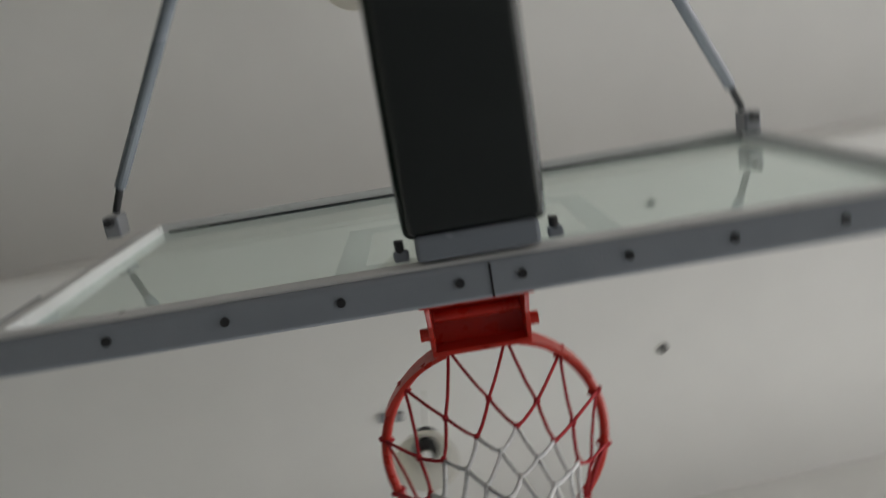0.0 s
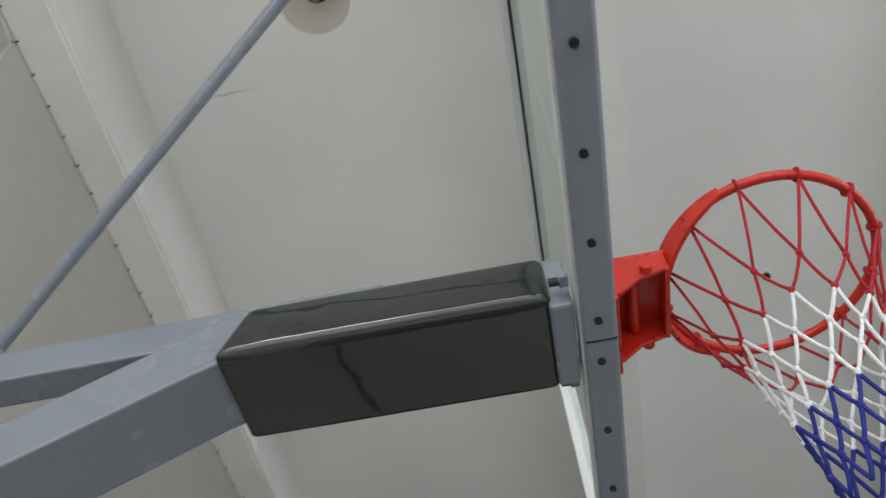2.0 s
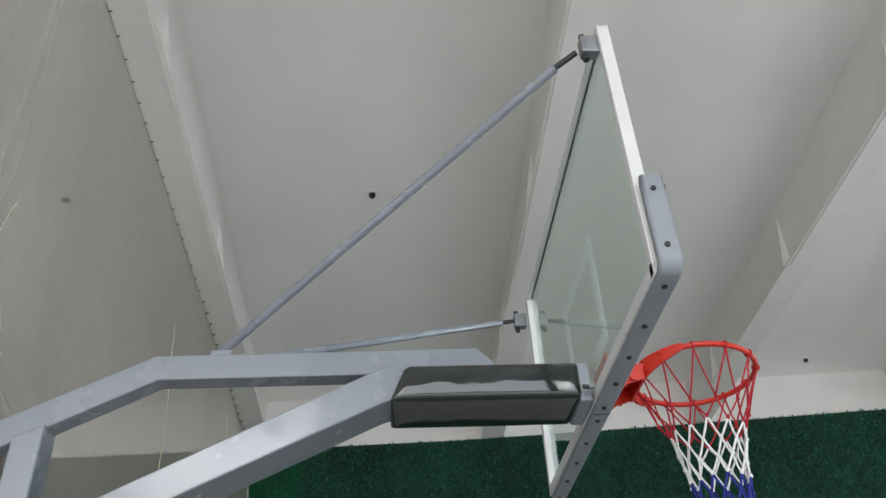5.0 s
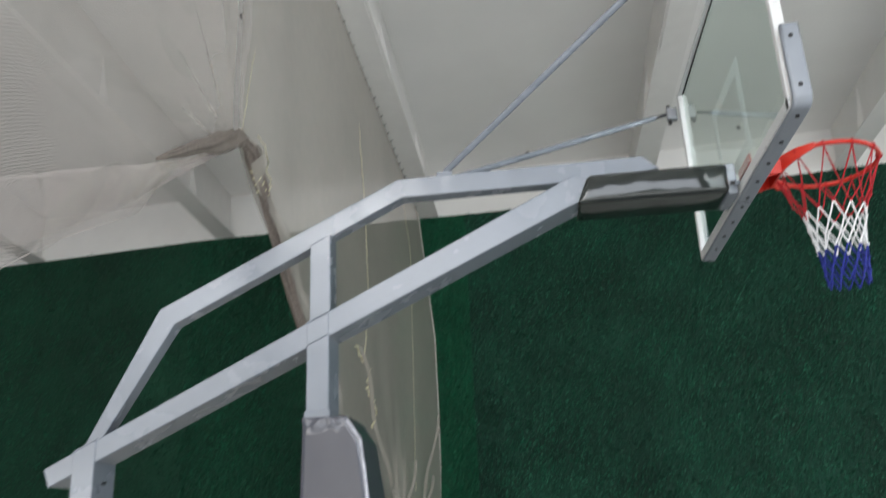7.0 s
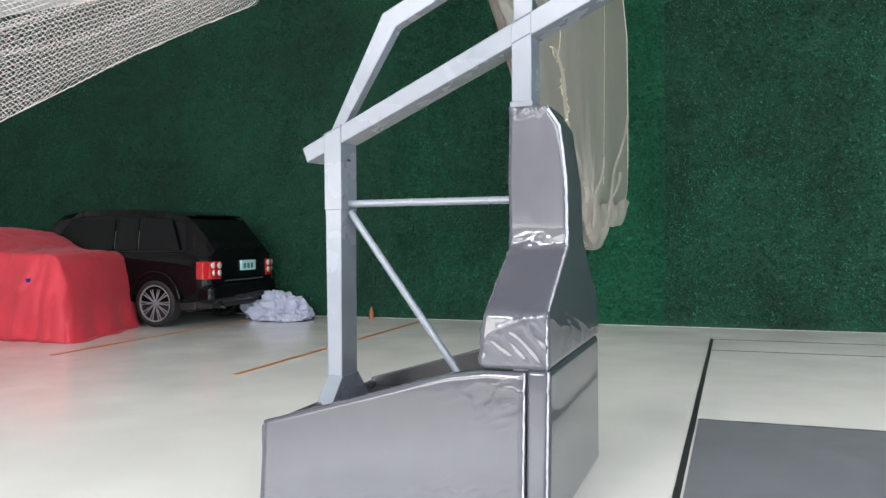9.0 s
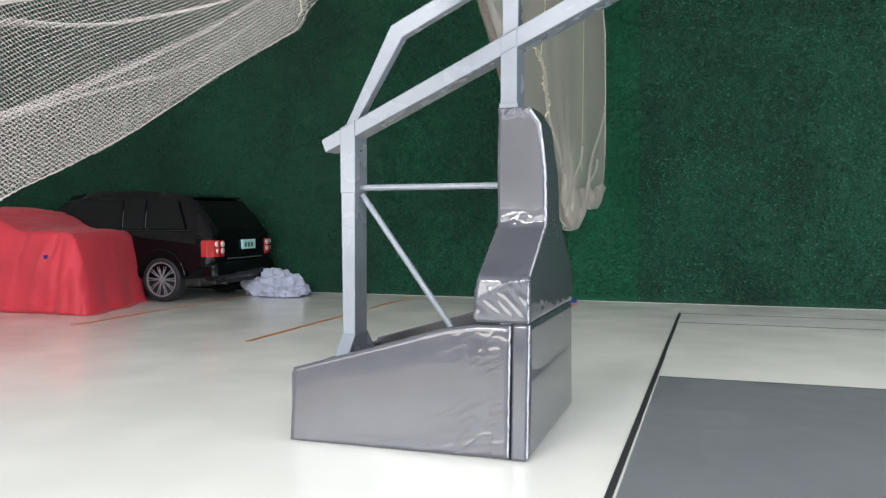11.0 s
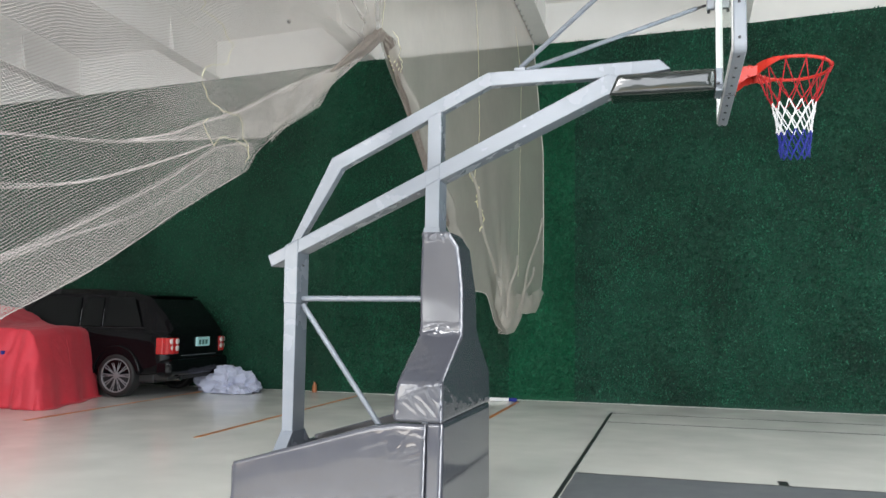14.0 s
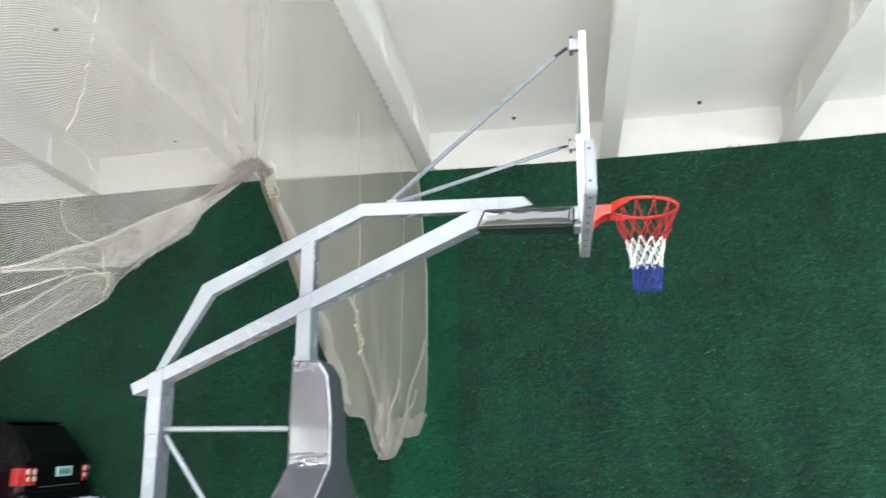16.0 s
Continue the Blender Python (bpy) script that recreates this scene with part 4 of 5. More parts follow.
for upper, lower, step, shift, seed, bulge in ((HEM_FLAP, NEAR_HEM, 0.0098, 0.012, 1, 0.03), (TOP_FLAP, TOP_FLAP_LOW, 0.0085, 0.02, 2, 0.05),
                                               (HEM_FLAP, 0.02, 0.007, 0.02, 3, 0.01), (CREASE_LOW, 0.016, 0.007, 0.03, 4, 0.01),
                                               (CREASE_MID, 0.017, 0.007, 0.02, 5, 0.02), (CREASE_TOP, 0.016, 0.007, 0.03, 6, 0.01),
                                               (TOP_FLAP, 0.016, 0.007, 0.03, 7, 0.01),
                                               (TOP_FLAP[3:], TOP_FLAP_LOW, 0.0075, 0.035, 21, 0.04), (TOP_FLAP[4:], NEAR_HEM, 0.0075, 0.028, 22, 0.03)):
    upper = smooth(upper)
    lower = below(upper, lower) if isinstance(lower, float) else lower
    n, p = net_band(upper, lower, step, shift, seed, bulge, 1.3, 0.03 if seed == 1 else 0.0)
    v, q = ribbons(n, p, 0.0006 if seed in (1, 2, 21, 22) else 0.0008)
    array_mesh("net_fold", v, q, M_mesh, hall_net)["kind"] = "stuff"


def veil(name, point, nu, nv):
    """A hanging sheet of fine netting; point(u, v) gives its place."""
    verts = [point(i / nu, j / nv) for i in range(nu + 1) for j in range(nv + 1)]
    faces = [(i * (nv + 1) + j, (i + 1) * (nv + 1) + j, (i + 1) * (nv + 1) + j + 1, i * (nv + 1) + j + 1) for i in range(nu) for j in range(nv)]
    return link_mesh(name, verts, faces, M_veil, hall_net, "", True)


TIP_Y, TIP_Z = 4.75, 0.95
FAR_SMOOTH = smooth(FAR_HEM, 2)


def far_point(u, v):
    """The far curtain: plumb at its hooks, drawn into pleats towards the tied tip."""
    y = 0.2 + 7.25 * u
    hi, lo = rafter_z(y) - 0.02, interp(y, FAR_SMOOTH)
    z = hi + (lo - hi) * v
    away, turn = math.hypot(y - TIP_Y, z - TIP_Z), math.atan2(y - TIP_Y, z - TIP_Z)
    pleat = (math.sin(turn * 13 + 2.2 * noise.noise((turn * 3, away * 0.6, 3))) + 0.5 * math.sin(turn * 29 + away)) * 0.035 * math.exp(-((away - 0.5) / 0.9) ** 2)
    wave = 0.02 * v * math.sin(5.2 * y + 0.8 * z + 2 * noise.noise((y * 0.8, z * 0.4, 1)))
    return (HOOK_X + (hang(y) - HOOK_X) * min(1, 2 * v) + pleat + wave, y, z)


def veil_band(upper, lower, shift, seed):
    upper = smooth(upper, 2)
    y0, y1 = upper[0][0], upper[-1][0]

    def point(u, v):
        y = y0 + (y1 - y0) * u
        hi, lo = interp(y, upper) + 0.05 * noise.noise((y * 4, seed, 0)), interp(y, lower)
        return (hang(y) + shift + 0.04 * math.sin(math.pi * v) + 0.02 * math.sin(11 * y + 3 * v + seed), y, hi + (lo - hi) * v)
    veil("net_fold", point, 40, 12)


veil("far_mesh", far_point, 260, 90)
NEAR_SMOOTH = smooth(NEAR_HEM, 2)


def near_point(u, v):
    """An added sheet painting haze over the near net, pleated towards the knot."""
    y = -2.6 + 2.8 * u
    hi, lo = rafter_z(y) - 0.02, interp(y, NEAR_SMOOTH) + 0.03
    z = hi + (lo - hi) * v
    away, turn = math.hypot(y - 0.2, z - 3.5), math.atan2(z - 3.5, y - 0.2)
    pleat = 0.03 * math.sin(turn * 14 + 2 * noise.noise((turn * 2, away, 1))) * math.exp(-((away - 0.6) / 0.9) ** 2)
    return (HOOK_X + (hang(y) - HOOK_X) * min(1, 2 * v) - 0.03 + pleat, y, z)


veil("near_haze", near_point, 110, 70)
veil_band(TOP_FLAP[4:], NEAR_HEM, 0.015, 13)
veil_band(TOP_FLAP[5:], TOP_FLAP_LOW, 0.03, 14)
for upper, shift, seed in (([(4.05, 1.95), (4.4, 1.80), (5.0, 1.62), (5.6, 1.68), (6.0, 1.72)], 0.05, 9), ([(5.4, 1.70), (5.9, 1.62), (6.5, 1.74), (7.1, 1.80)], 0.04, 8),
                           ([(0.3, 3.6), (1.2, 3.05), (2.0, 2.62), (2.9, 1.9)], 0.04, 10), ([(4.2, 1.55), (4.6, 1.42), (5.3, 1.45)], 0.08, 12)):
    veil_band(upper, FAR_SMOOTH, shift, seed)


def pleat(y0, z0, y1, z1, wide):
    """A gathered pleat running down into the tied tip of the curtain."""
    def point(u, v):
        y, z, w = y0 + (y1 - y0) * u, z0 + (z1 - z0) * u + 0.04 * math.sin(6 * u), wide * (1 - 0.8 * u)
        ang = math.pi * v
        return (hang(y) + 0.07 + 0.02 * math.sin(9 * u) + 0.03 * math.sin(ang), y - w * math.cos(ang), z + 0.3 * w * math.cos(ang))
    veil("net_pleat", point, 20, 8)


for line in ((4.45, 1.25, 5.2, 2.2, 0.05), (4.95, 1.2, 6.3, 2.1, 0.06), (5.15, 1.25, 6.9, 2.9, 0.04), (4.35, 1.3, 4.1, 1.8, 0.06), (2.7, 2.9, 3.9, 1.9, 0.05)):
    pleat(*line)


def gathered(points, radii, name, label, seed):
    """A twisted bundle of netting along a path."""
    pts = [Vector(a) for a in points]
    fine, rad = [], []
    for i in range(len(pts) - 1):
        for k in range(10):
            u = k / 10
            fine.append(pts[i].lerp(pts[i + 1], u))
            rad.append(radii[i] + (radii[i + 1] - radii[i]) * u)
    fine.append(pts[-1]), rad.append(radii[-1])
    verts, faces, sides = [], [], 26
    for i, c in enumerate(fine):
        d = (fine[min(i + 1, len(fine) - 1)] - fine[max(i - 1, 0)]).to_track_quat("Z", "Y")
        for k in range(sides):
            a = 2 * math.pi * k / sides
            tw = a * 5 + i * 0.22
            r = rad[i] * (0.82 + 0.2 * math.sin(tw) + 0.12 * math.sin(2 * a - i * 0.31) + 0.1 * noise.noise((i * 0.2, a, seed)))
            verts.append(c + d @ Vector((r * math.cos(a) * 0.75, r * math.sin(a), 0)))
    for i in range(len(fine) - 1):
        for k in range(sides):
            kk = (k + 1) % sides
            faces.append((i * sides + k, i * sides + kk, (i + 1) * sides + kk, (i + 1) * sides + k))
    faces += [tuple(reversed(range(sides))), tuple((len(fine) - 1) * sides + k for k in range(sides))]
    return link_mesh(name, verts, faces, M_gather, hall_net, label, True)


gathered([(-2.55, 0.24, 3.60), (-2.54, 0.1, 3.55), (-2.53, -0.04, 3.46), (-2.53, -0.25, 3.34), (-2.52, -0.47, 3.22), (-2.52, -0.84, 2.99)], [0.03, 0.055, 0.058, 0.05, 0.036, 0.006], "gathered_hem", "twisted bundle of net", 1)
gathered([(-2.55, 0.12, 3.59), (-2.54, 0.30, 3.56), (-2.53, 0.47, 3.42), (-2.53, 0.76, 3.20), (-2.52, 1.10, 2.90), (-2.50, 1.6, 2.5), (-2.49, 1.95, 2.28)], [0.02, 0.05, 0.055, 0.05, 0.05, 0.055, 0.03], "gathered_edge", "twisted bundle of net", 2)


def rope(points, wig, name, seed, r=0.007):
    rng = random.Random(seed)
    pts = [Vector(a) for a in points]
    fine = []
    for i in range(len(pts) - 1):
        m = max(2, int((pts[i + 1] - pts[i]).length / 0.035))
        for k in range(m):
            fine.append(pts[i].lerp(pts[i + 1], k / m) + Vector((rng.uniform(-wig, wig) * 0.5, rng.uniform(-wig, wig), rng.uniform(-wig, wig) * 0.4)))
    fine.append(pts[-1])
    v, f = tube(fine, r, 6)
    return link_mesh(name, v, f, M_rope, hall_net, "pale yellow rope", True)


rope([(-2.66, -1.95, 4.6), (-2.64, -2.03, 3.6), (-2.63, -2.09, 3.23), (-2.63, -2.15, 3.07), (-2.63, -2.2, 2.93), (-2.63, -2.01, 2.92), (-2.63, -1.89, 2.84), (-2.63, -1.95, 2.72), (-2.63, -2.15, 2.65), (-2.63, -2.17, 2.56), (-2.63, -2.08, 2.49), (-2.63, -1.97, 2.47),
      (-2.63, -1.8, 2.48), (-2.63, -1.77, 2.4), (-2.63, -1.67, 2.27)], 0.017, "tie_rope", 5, 0.0018)
rope([(-2.62, -2.14, 2.39), (-2.62, -2.14, 2.32), (-2.62, -2.06, 2.26), (-2.62, -1.98, 2.33), (-2.62, -1.81, 2.33), (-2.62, -1.72, 2.31), (-2.62, -1.74, 2.23)], 0.017, "tie_rope", 6, 0.0018)
rope([(-2.62, 3.35, 5.95), (-2.52, 3.29, 4.44), (-2.48, 3.21, 3.43), (-2.47, 2.97, 2.9)], 0.006, "tie_rope", 7, 0.0032)
rope([(-2.47, 2.62, 2.93), (-2.46, 3.08, 2.80), (-2.46, 3.02, 2.63), (-2.46, 3.43, 2.50), (-2.46, 3.19, 2.33)], 0.03, "tie_rope", 8, 0.0075)
rope([(-2.56, 0.2, 3.62), (-2.58, 0.5, 4.6), (-2.6, 0.6, 6.15)], 0.006, "tie_rope", 9, 0.0018)
rope([(-2.48, 0.24, 3.62), (-2.47, 0.34, 3.60), (-2.47, 0.40, 3.52), (-2.47, 0.36, 3.46), (-2.47, 0.46, 3.42), (-2.47, 0.42, 3.36)], 0.014, "tie_rope", 10, 0.003)
rope([(-2.62, 5.85, 5.9), (-2.48, 5.78, 4.8), (-2.46, 5.6, 3.2), (-2.46, 5.5, 1.9)], 0.006, "seam_cord", 11, 0.0022)
# cord wound round the bundle below the knot
a, b = Vector((-2.535, 0.36, 3.51)), Vector((-2.53, 0.52, 3.385))
turn = (b - a).to_track_quat("Z", "Y")
coil = [a.lerp(b, k / 80) + turn @ Vector((0.034 * math.cos(k * 0.36), 0.046 * math.sin(k * 0.36), 0.012 * math.sin(k * 1.1))) for k in range(81)]
v, f = tube(coil, 0.004, 6)
link_mesh("knot_cord", v, f, M_rope, hall_net, "pale yellow cord wound round the net", True)
# selvedge cords
v, f = tube([(hang(y) + 0.08 * fold(y, 1), y, interp(y, NEAR_HEM)) for y in np.linspace(-4.0, 0.15, 90)], 0.0013, 6)
link_mesh("hem_cord", v, f, M_mesh, hall_net, smooth=True)
v, f = tube([far_point(t, 1.0) for t in np.linspace(0.235, 1, 160)], 0.004, 6)
link_mesh("hem_cord", v, f, M_mesh, hall_net, smooth=True)
v, f = tube([far_point(1.0, t) for t in np.linspace(0, 1, 60)], 0.011, 6)
link_mesh("hem_cord", v, f, M_mesh, hall_net, smooth=True)
v, f = tube([(HOOK_X, y, rafter_z(y) - 0.02) for y in np.linspace(-7, 7.5, 60)], 0.004, 5)
link_mesh("head_cord", v, f, M_mesh, hall_net)
for k in range(72):
    y = -7 + 0.2 * k
    v, f = tube([(HOOK_X + 0.026 * math.cos(a), y, rafter_z(y) - 0.010 + 0.016 * math.sin(a)) for a in (2 * math.pi * j / 8 for j in range(8))], 0.007, 5, True)
    link_mesh("hook", v, f, M_dark, hall_net, "small dark hook")

# ---- vehicles ----


def loft(stations):
    """stations: (x, [(y, z), ...]) with equal counts; closed rings."""
    verts, faces = [], []
    n = len(stations[0][1])
    for x, ringp in stations:
        verts += [(x, y, z) for y, z in ringp]
    for i in range(len(stations) - 1):
        for k in range(n):
            kk = (k + 1) % n
            faces.append((i * n + k, i * n + kk, (i + 1) * n + kk, (i + 1) * n + k))
    faces += [tuple(reversed(range(n))), tuple((len(stations) - 1) * n + k for k in range(n))]
    return verts, faces


SUV_Y, SUV_HW = 6.43, 0.91
SUV_REAR = -8.0


def suv():
    car = thing("suv", "glossy black sport utility car parked by the turf wall", "car", (0, 0, 0))
    x = lambda d: SUV_REAR - d

    def ring(hw, z0, z1, belt):
        return [(SUV_Y + s * y, z) for s, y, z in ((-1, hw - 0.10, z0), (-1, hw - 0.02, z0 + 0.10), (-1, hw, z0 + 0.33), (-1, hw - 0.015, belt - 0.10), (-1, hw - 0.06, belt),
                                                   (-1, hw - 0.22, z1), (1, hw - 0.22, z1), (1, hw - 0.06, belt), (1, hw - 0.015, belt - 0.10), (1, hw, z0 + 0.33), (1, hw - 0.02, z0 + 0.10), (1, hw - 0.10, z0))]
    st = [(x(0.0), ring(0.78, 0.52, 1.0, 0.98)), (x(0.04), ring(0.84, 0.40, 1.06, 1.04)), (x(0.14), ring(0.89, 0.34, 1.11, 1.085)), (x(0.5), ring(0.91, 0.30, 1.13, 1.10)),
          (x(1.6), ring(0.91, 0.28, 1.12, 1.09)), (x(3.1), ring(0.91, 0.28, 1.10, 1.06)), (x(3.5), ring(0.91, 0.3, 1.09, 1.04)), (x(4.2), ring(0.88, 0.32, 1.02, 0.97)), (x(4.5), ring(0.82, 0.36, 0.92, 0.88)), (x(4.62), ring(0.72, 0.44, 0.82, 0.78))]
    v, f = loft(st)
    body = link_mesh("body", v, f, M_paint_black, car, "glossy black body", True)
    sub = body.modifiers.new("round", "SUBSURF")
    sub.levels = sub.render_levels = 2

    def top(hw_b, hw_t, zb, zt):
        return [(SUV_Y + s * y, z) for s, y, z in ((-1, hw_b, zb), (-1, hw_t + 0.02, zt - 0.09), (-1, hw_t - 0.08, zt), (1, hw_t - 0.08, zt), (1, hw_t + 0.02, zt - 0.09), (1, hw_b, zb))]
    st = [(x(0.04), top(0.80, 0.76, 1.02, 1.10)), (x(0.22), top(0.83, 0.735, 1.04, 1.33)), (x(0.45), top(0.85, 0.715, 1.05, 1.56)), (x(0.58), top(0.855, 0.70, 1.05, 1.615)), (x(0.9), top(0.86, 0.715, 1.05, 1.685)),
          (x(1.5), top(0.86, 0.72, 1.05, 1.725)), (x(2.3), top(0.86, 0.72, 1.05, 1.725)), (x(2.85), top(0.85, 0.70, 1.05, 1.65)), (x(3.5), top(0.84, 0.72, 1.02, 1.14))]
    v, f = loft(st)
    cabin = link_mesh("cabin", v, f, M_paint_black, car, "black roof and pillars", True)
    bev = cabin.modifiers.new("round", "BEVEL")
    bev.width, bev.segments, bev.limit_method = 0.05, 4, "ANGLE"
    weighted(cabin)
    # plain dark box added to keep light from showing beneath the car
    part("underbody", box((x(4.4), SUV_Y - 0.78, 0.24), (x(0.3), SUV_Y + 0.78, 0.45), 0.03), M_rubber, car, "black box under the car, added to block light")
    # side glass on both sides
    for s in (-1, 1):
        for a, b, lean in ((0.50, 1.20, 0.02), (1.26, 1.63, 0), (1.69, 2.95, 0)):
            ytop, ybot = SUV_Y + s * 0.752, SUV_Y + s * 0.862
            bm = bmesh.new()
            zt = 1.585
            a2 = a + 0.22 if a < 1 else a + 0.03
            b2 = b - (0.42 if b > 2.8 else 0.02)
            pts = [(x(a), ybot, 1.12), (x(b), ybot, 1.12), (x(b2), ytop, zt), (x(a2), ytop, zt)]
            o = [bm.verts.new(p) for p in pts]
            q = [bm.verts.new((px, py + s * 0.012, pz)) for px, py, pz in pts]
            bm.faces.new(o), bm.faces.new(q)
            for k in range(4):
                bm.faces.new((o[k], o[(k + 1) % 4], q[(k + 1) % 4], q[k]))
            part("side_window", bm, M_glass_dark, car, "dark tinted window")
        for a in (1.23, 1.66):
            part("window_pillar", rod((x(a), SUV_Y + s * 0.875, 1.13), (x(a + 0.03), SUV_Y + s * 0.800, 1.40), 0.003, 6), M_galv, car)
        for a in (1.55, 2.5):
            part("door_handle", box((x(a) - 0.10, SUV_Y + s * 0.90 - 0.02, 0.955), (x(a) + 0.10, SUV_Y + s * 0.90 + 0.02, 0.98), 0.008), M_chrome, car)
        part("wing_mirror", box((x(3.15) - 0.08, SUV_Y + s * 0.95 - 0.1, 1.10), (x(3.15) + 0.06, SUV_Y + s * 0.95 + 0.1, 1.26), 0.03), M_paint_black, car)
        part("belt_strip", rod((x(0.45), SUV_Y + s * 0.868, 1.105), (x(2.9), SUV_Y + s * 0.868, 1.10), 0.006, 8), M_trim_black, car)
        part("side_sill", box((x(3.0), SUV_Y + s * 0.88 - 0.03, 0.27), (x(1.55), SUV_Y + s * 0.88 + 0.03, 0.40), 0.02), M_trim_black, car)
    # rear end
    part("rear_window", prism([(x(0.10), 1.13), (x(0.055), 1.13), (x(0.44), 1.57), (x(0.48), 1.57)], SUV_Y - 0.66, SUV_Y + 0.66, 0.004), M_glass_dark, car, "dark tinted rear window")
    part("rear_spoiler", box((x(0.70), SUV_Y - 0.60, 1.60), (x(0.44), SUV_Y + 0.60, 1.63), 0.012), M_paint_black, car)
    weighted(part("rear_bumper", box((x(0.24), SUV_Y - 0.88, 0.34), (x(-0.045), SUV_Y + 0.88, 0.63), 0.09, 5), M_paint_black, car, "black rear bumper", True))
    part("bumper_skirt", box((x(0.30), SUV_Y - 0.80, 0.28), (x(0.03), SUV_Y + 0.80, 0.40), 0.03), M_rubber, car)
    for s in (-1, 1):
        bm = bmesh.new()
        outline = [(x(-0.012), 0.60), (x(-0.012), 0.74), (x(0.03), 0.83), (x(0.10), 0.895), (x(0.20), 0.915), (x(0.20), 0.60)]
        rows = [[bm.verts.new((px, SUV_Y + s * py, z)) for px, py in outline] for z in (0.70, 0.955)]
        bm.faces.new(rows[0]), bm.faces.new(rows[1])
        for k in range(6):
            bm.faces.new((rows[0][k], rows[0][(k + 1) % 6], rows[1][(k + 1) % 6], rows[1][k]))
        bmesh.ops.recalc_face_normals(bm, faces=list(bm.faces))
        bmesh.ops.bevel(bm, geom=list(bm.edges), offset=0.012, segments=2, affect="EDGES", profile=0.5)
        tail_lamp = part("tail_light", bm, M_tail, car, "red tail light")
        for dy, z, rad in ((0.655, 0.895, 0.056), (0.765, 0.90, 0.055), (0.655, 0.79, 0.052), (0.755, 0.795, 0.046)):
            yy = SUV_Y + s * dy
            part("clear_lens", rod((x(0.10), yy, z), (x(-0.024 if dy < 0.7 else -0.004), yy, z), rad, 20, r2=rad * 0.8), M_tail_clear, tail_lamp, "round clear lens", True)
        part("exhaust_tip", rod((x(0.2), SUV_Y + s * 0.55, 0.30), (x(-0.03), SUV_Y + s * 0.55, 0.30), 0.032, 16), M_chrome_dark, car)
    part("tailgate_strip", box((x(0.03), SUV_Y - 0.5, 0.66), (x(-0.012), SUV_Y + 0.5, 0.672), 0.003), M_galv, car, "thin bright tailgate strip")
    plate = part("number_plate", box((x(0.02), SUV_Y - 0.11, 0.80), (x(-0.03), SUV_Y + 0.27, 0.95), 0.006), M_plate, car, "pale green-white plate")
    for k in range(3):
        yy = SUV_Y - 0.06 + 0.095 * k
        part("bar", box((x(-0.03), yy, 0.83), (x(-0.033), yy + 0.06, 0.905)), M_plate_ink, plate)
    # wheels
    for d in (0.92, 3.72):
        for s in (-1, 1):
            wheel(car, (x(d), SUV_Y + s * 0.80, 0.347), s)
            arch = [(x(d) + 0.43 * math.cos(a), 0.37 + 0.43 * math.sin(a)) for a in (math.pi * k / 18 for k in range(19))]
            pts = [(px, SUV_Y + s * 0.905, pz) for px, pz in arch]
            vv, ff = tube(pts, 0.028, 8)
            link_mesh("wheel_arch", vv, ff, M_paint_black, car, smooth=True)
    return car


def wheel(car, c, s):
    cx, cy, cz = c
    v, f = [], []
    prof = [(0.262, 0.11), (0.325, 0.118), (0.343, 0.085), (0.346, 0), (0.343, -0.085), (0.325, -0.118), (0.262, -0.11)]
    n = 40
    for r, o in prof:
        v += [(cx + r * math.cos(2 * math.pi * k / n), cy + o, cz + r * math.sin(2 * math.pi * k / n)) for k in range(n)]
    m = len(prof)
    for i in range(m):
        for k in range(n):
            f.append((i * n + k, i * n + (k + 1) % n, ((i + 1) % m) * n + (k + 1) % n, ((i + 1) % m) * n + k))
    tyre = link_mesh("tyre", v, f, M_rubber, car, "black tyre", True)
    rim = part("alloy_wheel", rod((cx, cy + s * 0.02, cz), (cx, cy + s * 0.05, cz), 0.264, 40), M_dark, car, "ten-spoke alloy wheel")
    pts = [(cx + 0.262 * math.cos(2 * math.pi * k / 40), cy + s * 0.10, cz + 0.262 * math.sin(2 * math.pi * k / 40)) for k in range(40)]
    v, f = tube(pts, 0.014, 8, True)
    link_mesh("rim_lip", v, f, M_alloy, rim, smooth=True)
    part("hub", rod((cx, cy + s * 0.05, cz), (cx, cy + s * 0.105, cz), 0.045, 16), M_alloy, rim)
    for k in range(10):
        a = 2 * math.pi * k / 10
        for da in (-0.09, 0.09):
            part("spoke", rod((cx + 0.03 * math.cos(a), cy + s * 0.095, cz + 0.03 * math.sin(a)), (cx + 0.257 * math.cos(a + da), cy + s * 0.09, cz + 0.257 * math.sin(a + da)), 0.0098, 6), M_alloy, rim)


suv()


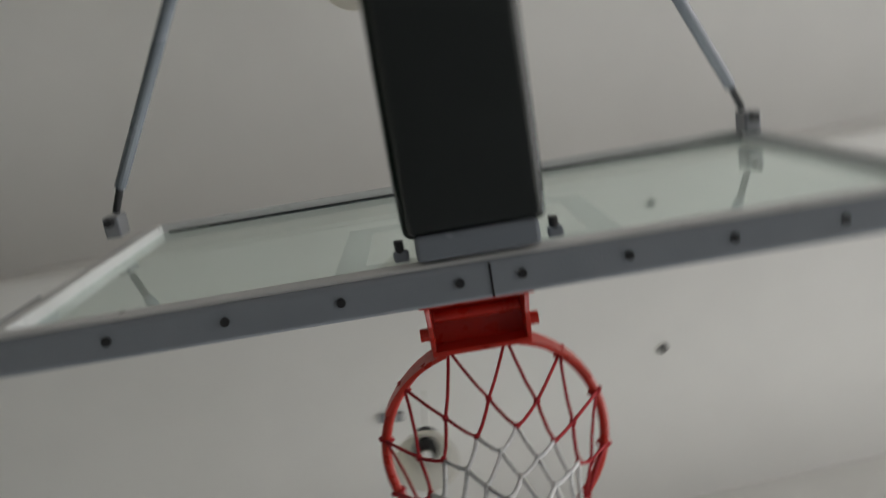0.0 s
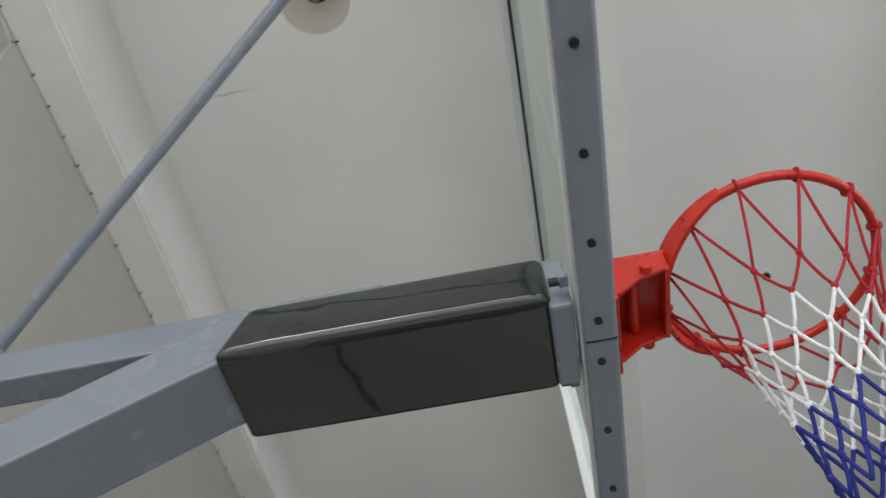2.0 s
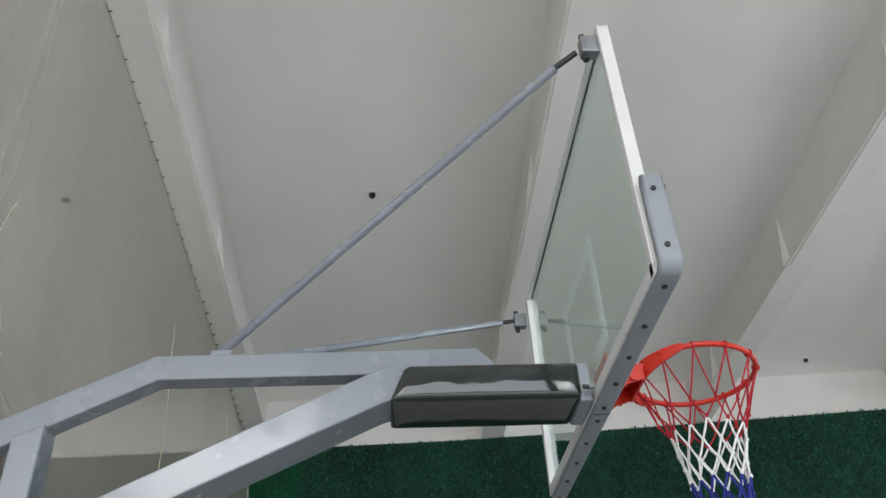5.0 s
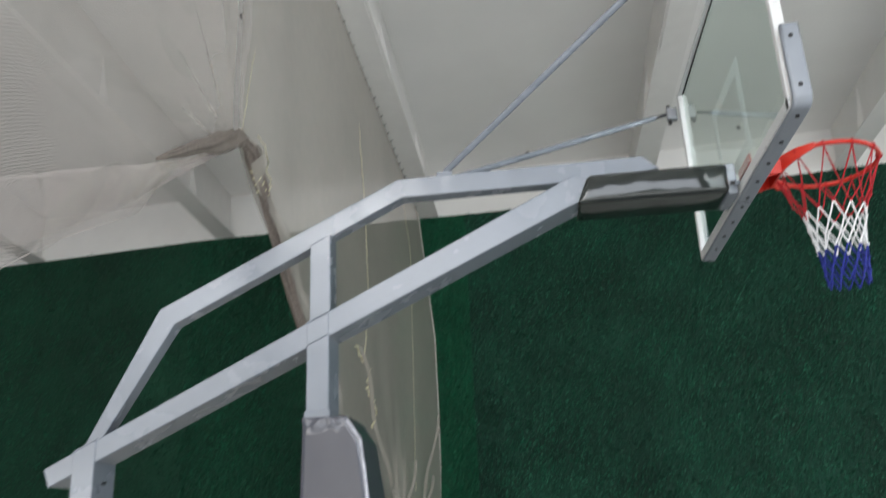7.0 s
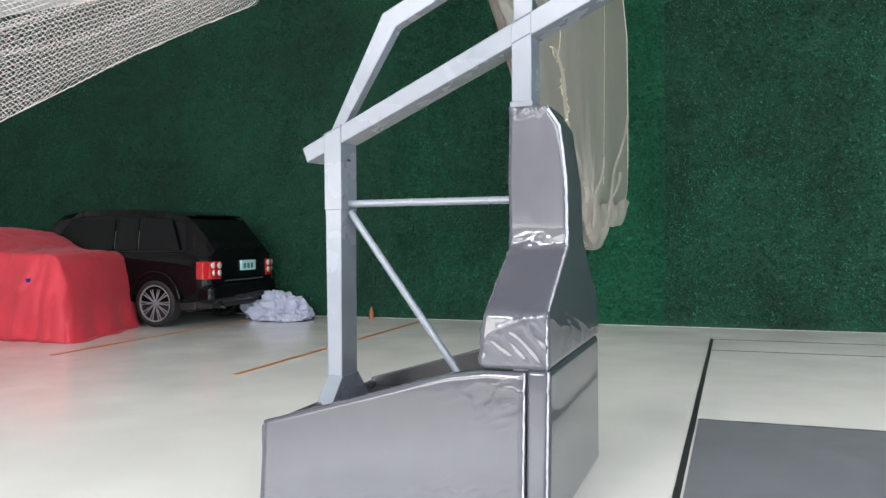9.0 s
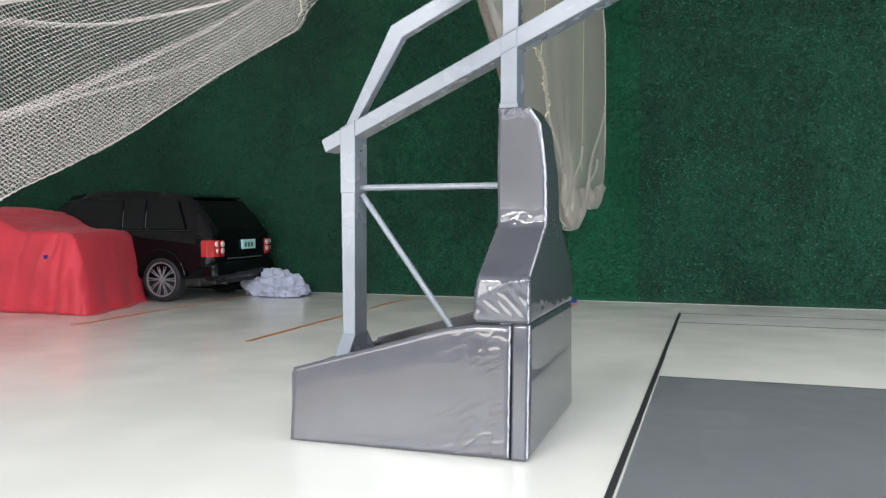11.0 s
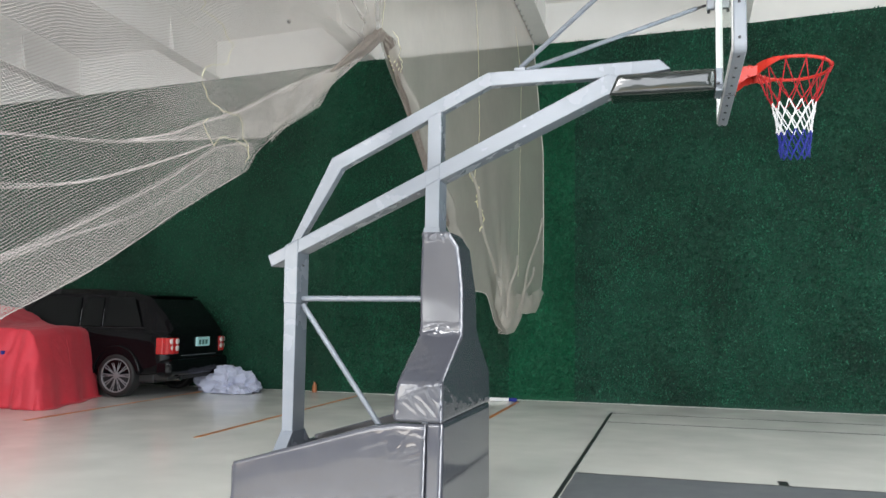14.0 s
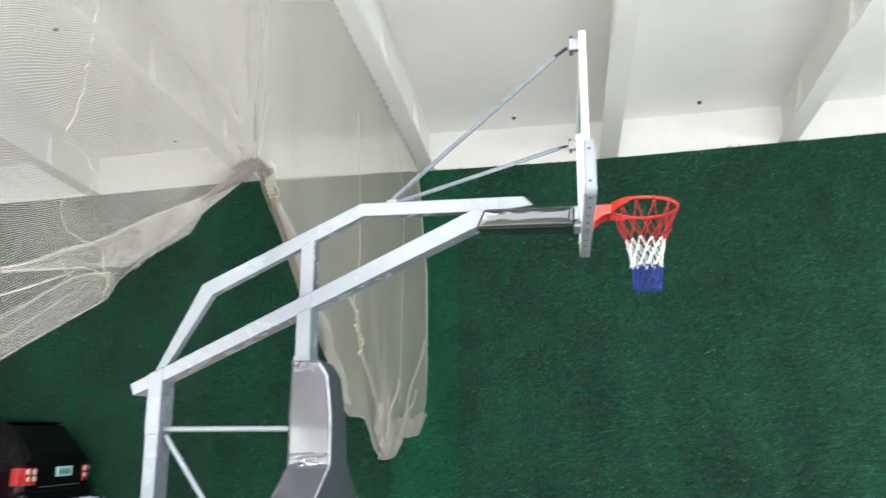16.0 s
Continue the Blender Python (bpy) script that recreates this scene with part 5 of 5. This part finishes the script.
def covered_car():
    """A car under a red cloth: a soft hood over a profile, with hanging folds."""
    x_end, length, yc, hw = -9.02, 4.3, 4.72, 0.92
    prof = [(0, 0.0), (0.05, 0.3), (0.13, 0.75), (0.22, 1.04), (0.30, 1.115), (0.42, 1.135), (0.95, 1.15), (1.15, 1.20), (1.7, 1.42), (2.0, 1.46), (2.6, 1.45), (3.0, 1.30), (3.5, 1.02), (4.15, 0.86), (4.28, 0.6), (4.3, 0.0)]
    nu, nv = 150, 120
    verts, faces = [], []
    for i in range(nu + 1):
        u = i / nu
        # denser at both ends
        d = length * (0.5 - 0.5 * math.cos(math.pi * u))
        top = interp(d, prof)
        for j in range(nv + 1):
            w = 2 * j / nv - 1
            a = abs(w)
            flat = 0.62
            if a < flat:
                yy, zz = a / flat * (hw - 0.16), 1 - 0.03 * (a / flat) ** 2
            else:
                q = (a - flat) / (1 - flat)
                yy = hw - 0.16 + 0.16 * min(1, q * 2.2) ** 0.6 + 0.09 * q
                zz = 0.97 * (1 - max(0, (q - 0.12) / 0.88)) if q > 0.12 else 0.97 - 0.0 * q
            z = top * zz
            low = 1 - z / max(top, 0.01)
            ripple = 0.026 * math.sin(7 * d + 5 * noise.noise((d * 1.5, z * 0.8, 1))) * low ** 1.3 + 0.03 * noise.noise((d * 1.6, w * 3, z * 1.5)) + 0.05 * math.exp(-((d - 0.62 - 0.22 * low) / 0.09) ** 2) * min(1, 3 * low) - 0.045 * math.exp(-((d - 0.40 - 0.1 * low) / 0.06) ** 2) * min(1, 4 * low) - 0.034 * max(0, 1 - abs(noise.noise((d * 2.3 + z * 0.8, w * 3 - z, z * 1.1 + 7)) * 4)) ** 2
            end_pull = 0.10 * max(0, 1 - d / 0.5) * (a ** 4)
            yv = yc + (1 if w > 0 else -1) * (yy + ripple) if a > 0.001 else yc
            ends = 0.09 * math.sin(9 * w + 1) * (1 - min(1, z / 1.0)) * max(0, 1 - d / 0.25)
            z += (0.018 * noise.noise((d * 2.2, w * 3, 4)) - 0.016 * max(0, 1 - abs(noise.noise((d * 2.6, w * 2.2, 9)) * 4)) ** 2) * (z > 0.3)
            skew = -0.30 * (yv - yc) * max(0, 1 - d / 2.0)
            verts.append((x_end - d - end_pull * 2.0 + 0.4 * ends + skew + 0.09 * low * max(0, 1 - d / 0.6), yv, max(0.004, z)))
    for i in range(nu):
        for j in range(nv):
            a = i * (nv + 1) + j
            faces.append((a, a + nv + 1, a + nv + 2, a + 1))
    t = thing("covered_car", "low car hidden under a draped red cloth cover", "covered car")
    ob = link_mesh("cloth_cover", verts, faces, M_cover, t, "draped red cloth", True)
    sol = ob.modifiers.new("thick", "SOLIDIFY")
    sol.thickness = 0.006
    part("tag", box((-9.47, yc - hw - 0.055, 0.75), (-9.42, yc - hw + 0.02, 0.80), 0.005), M_blue, t, "small blue tag")


covered_car()


def cloth_heap():
    """A crumpled sheet thrown down: a low mound broken into sharp creases."""
    bm = bmesh.new()
    bmesh.ops.create_icosphere(bm, subdivisions=5, radius=1)
    for v in bm.verts:
        p = v.co.copy()
        far, _ = noise.voronoi(p * 2.1 + Vector((noise.noise(p * 2.0), noise.noise(p * 2.0 + Vector((7, 0, 0))), 0)) * 0.5)
        fine, _ = noise.voronoi(p * 4.6 + Vector((2, 5, 1)))
        k = 0.80 + 0.32 * noise.noise(p * 1.3) - 0.38 * (far[1] - far[0]) + 0.30 * far[0] - 0.13 * (fine[1] - fine[0])
        spread = 1 + 0.35 * max(0.0, -p.z)
        v.co = Vector((p.x * 0.62 * k * spread, p.y * 0.40 * k * spread, max(0.0, p.z * k * 0.44 + 0.03)))
    ob = part("crumpled_cloth", bm, M_cloth, None, "", False)
    ob.location = (-7.76, 7.06, 0.003)
    tagged(ob, "crumpled heap of pale white cloth lying behind the car", "cloth")


cloth_heap()

# small things at the foot of the turf
t = thing("floor_tube", "white and blue plastic tube lying by the wall", "tube")
part("tube_body", rod((-3.45, 7.3, 0.03), (-2.95, 7.36, 0.03), 0.028, 12), M_white, t)
part("tube_end", rod((-2.95, 7.36, 0.03), (-2.82, 7.375, 0.03), 0.029, 12), M_blue, t, "blue end")
t = thing("orange_bottle", "small orange bottle standing against the turf", "bottle")
part("bottle_body", rod((-6.40, 7.52, 0.0), (-6.40, 7.52, 0.13), 0.042, 14, r2=0.038), M_bottle, t)
part("bottle_cap", rod((-6.40, 7.52, 0.13), (-6.40, 7.52, 0.18), 0.022, 12, r2=0.016), M_bottle, t)
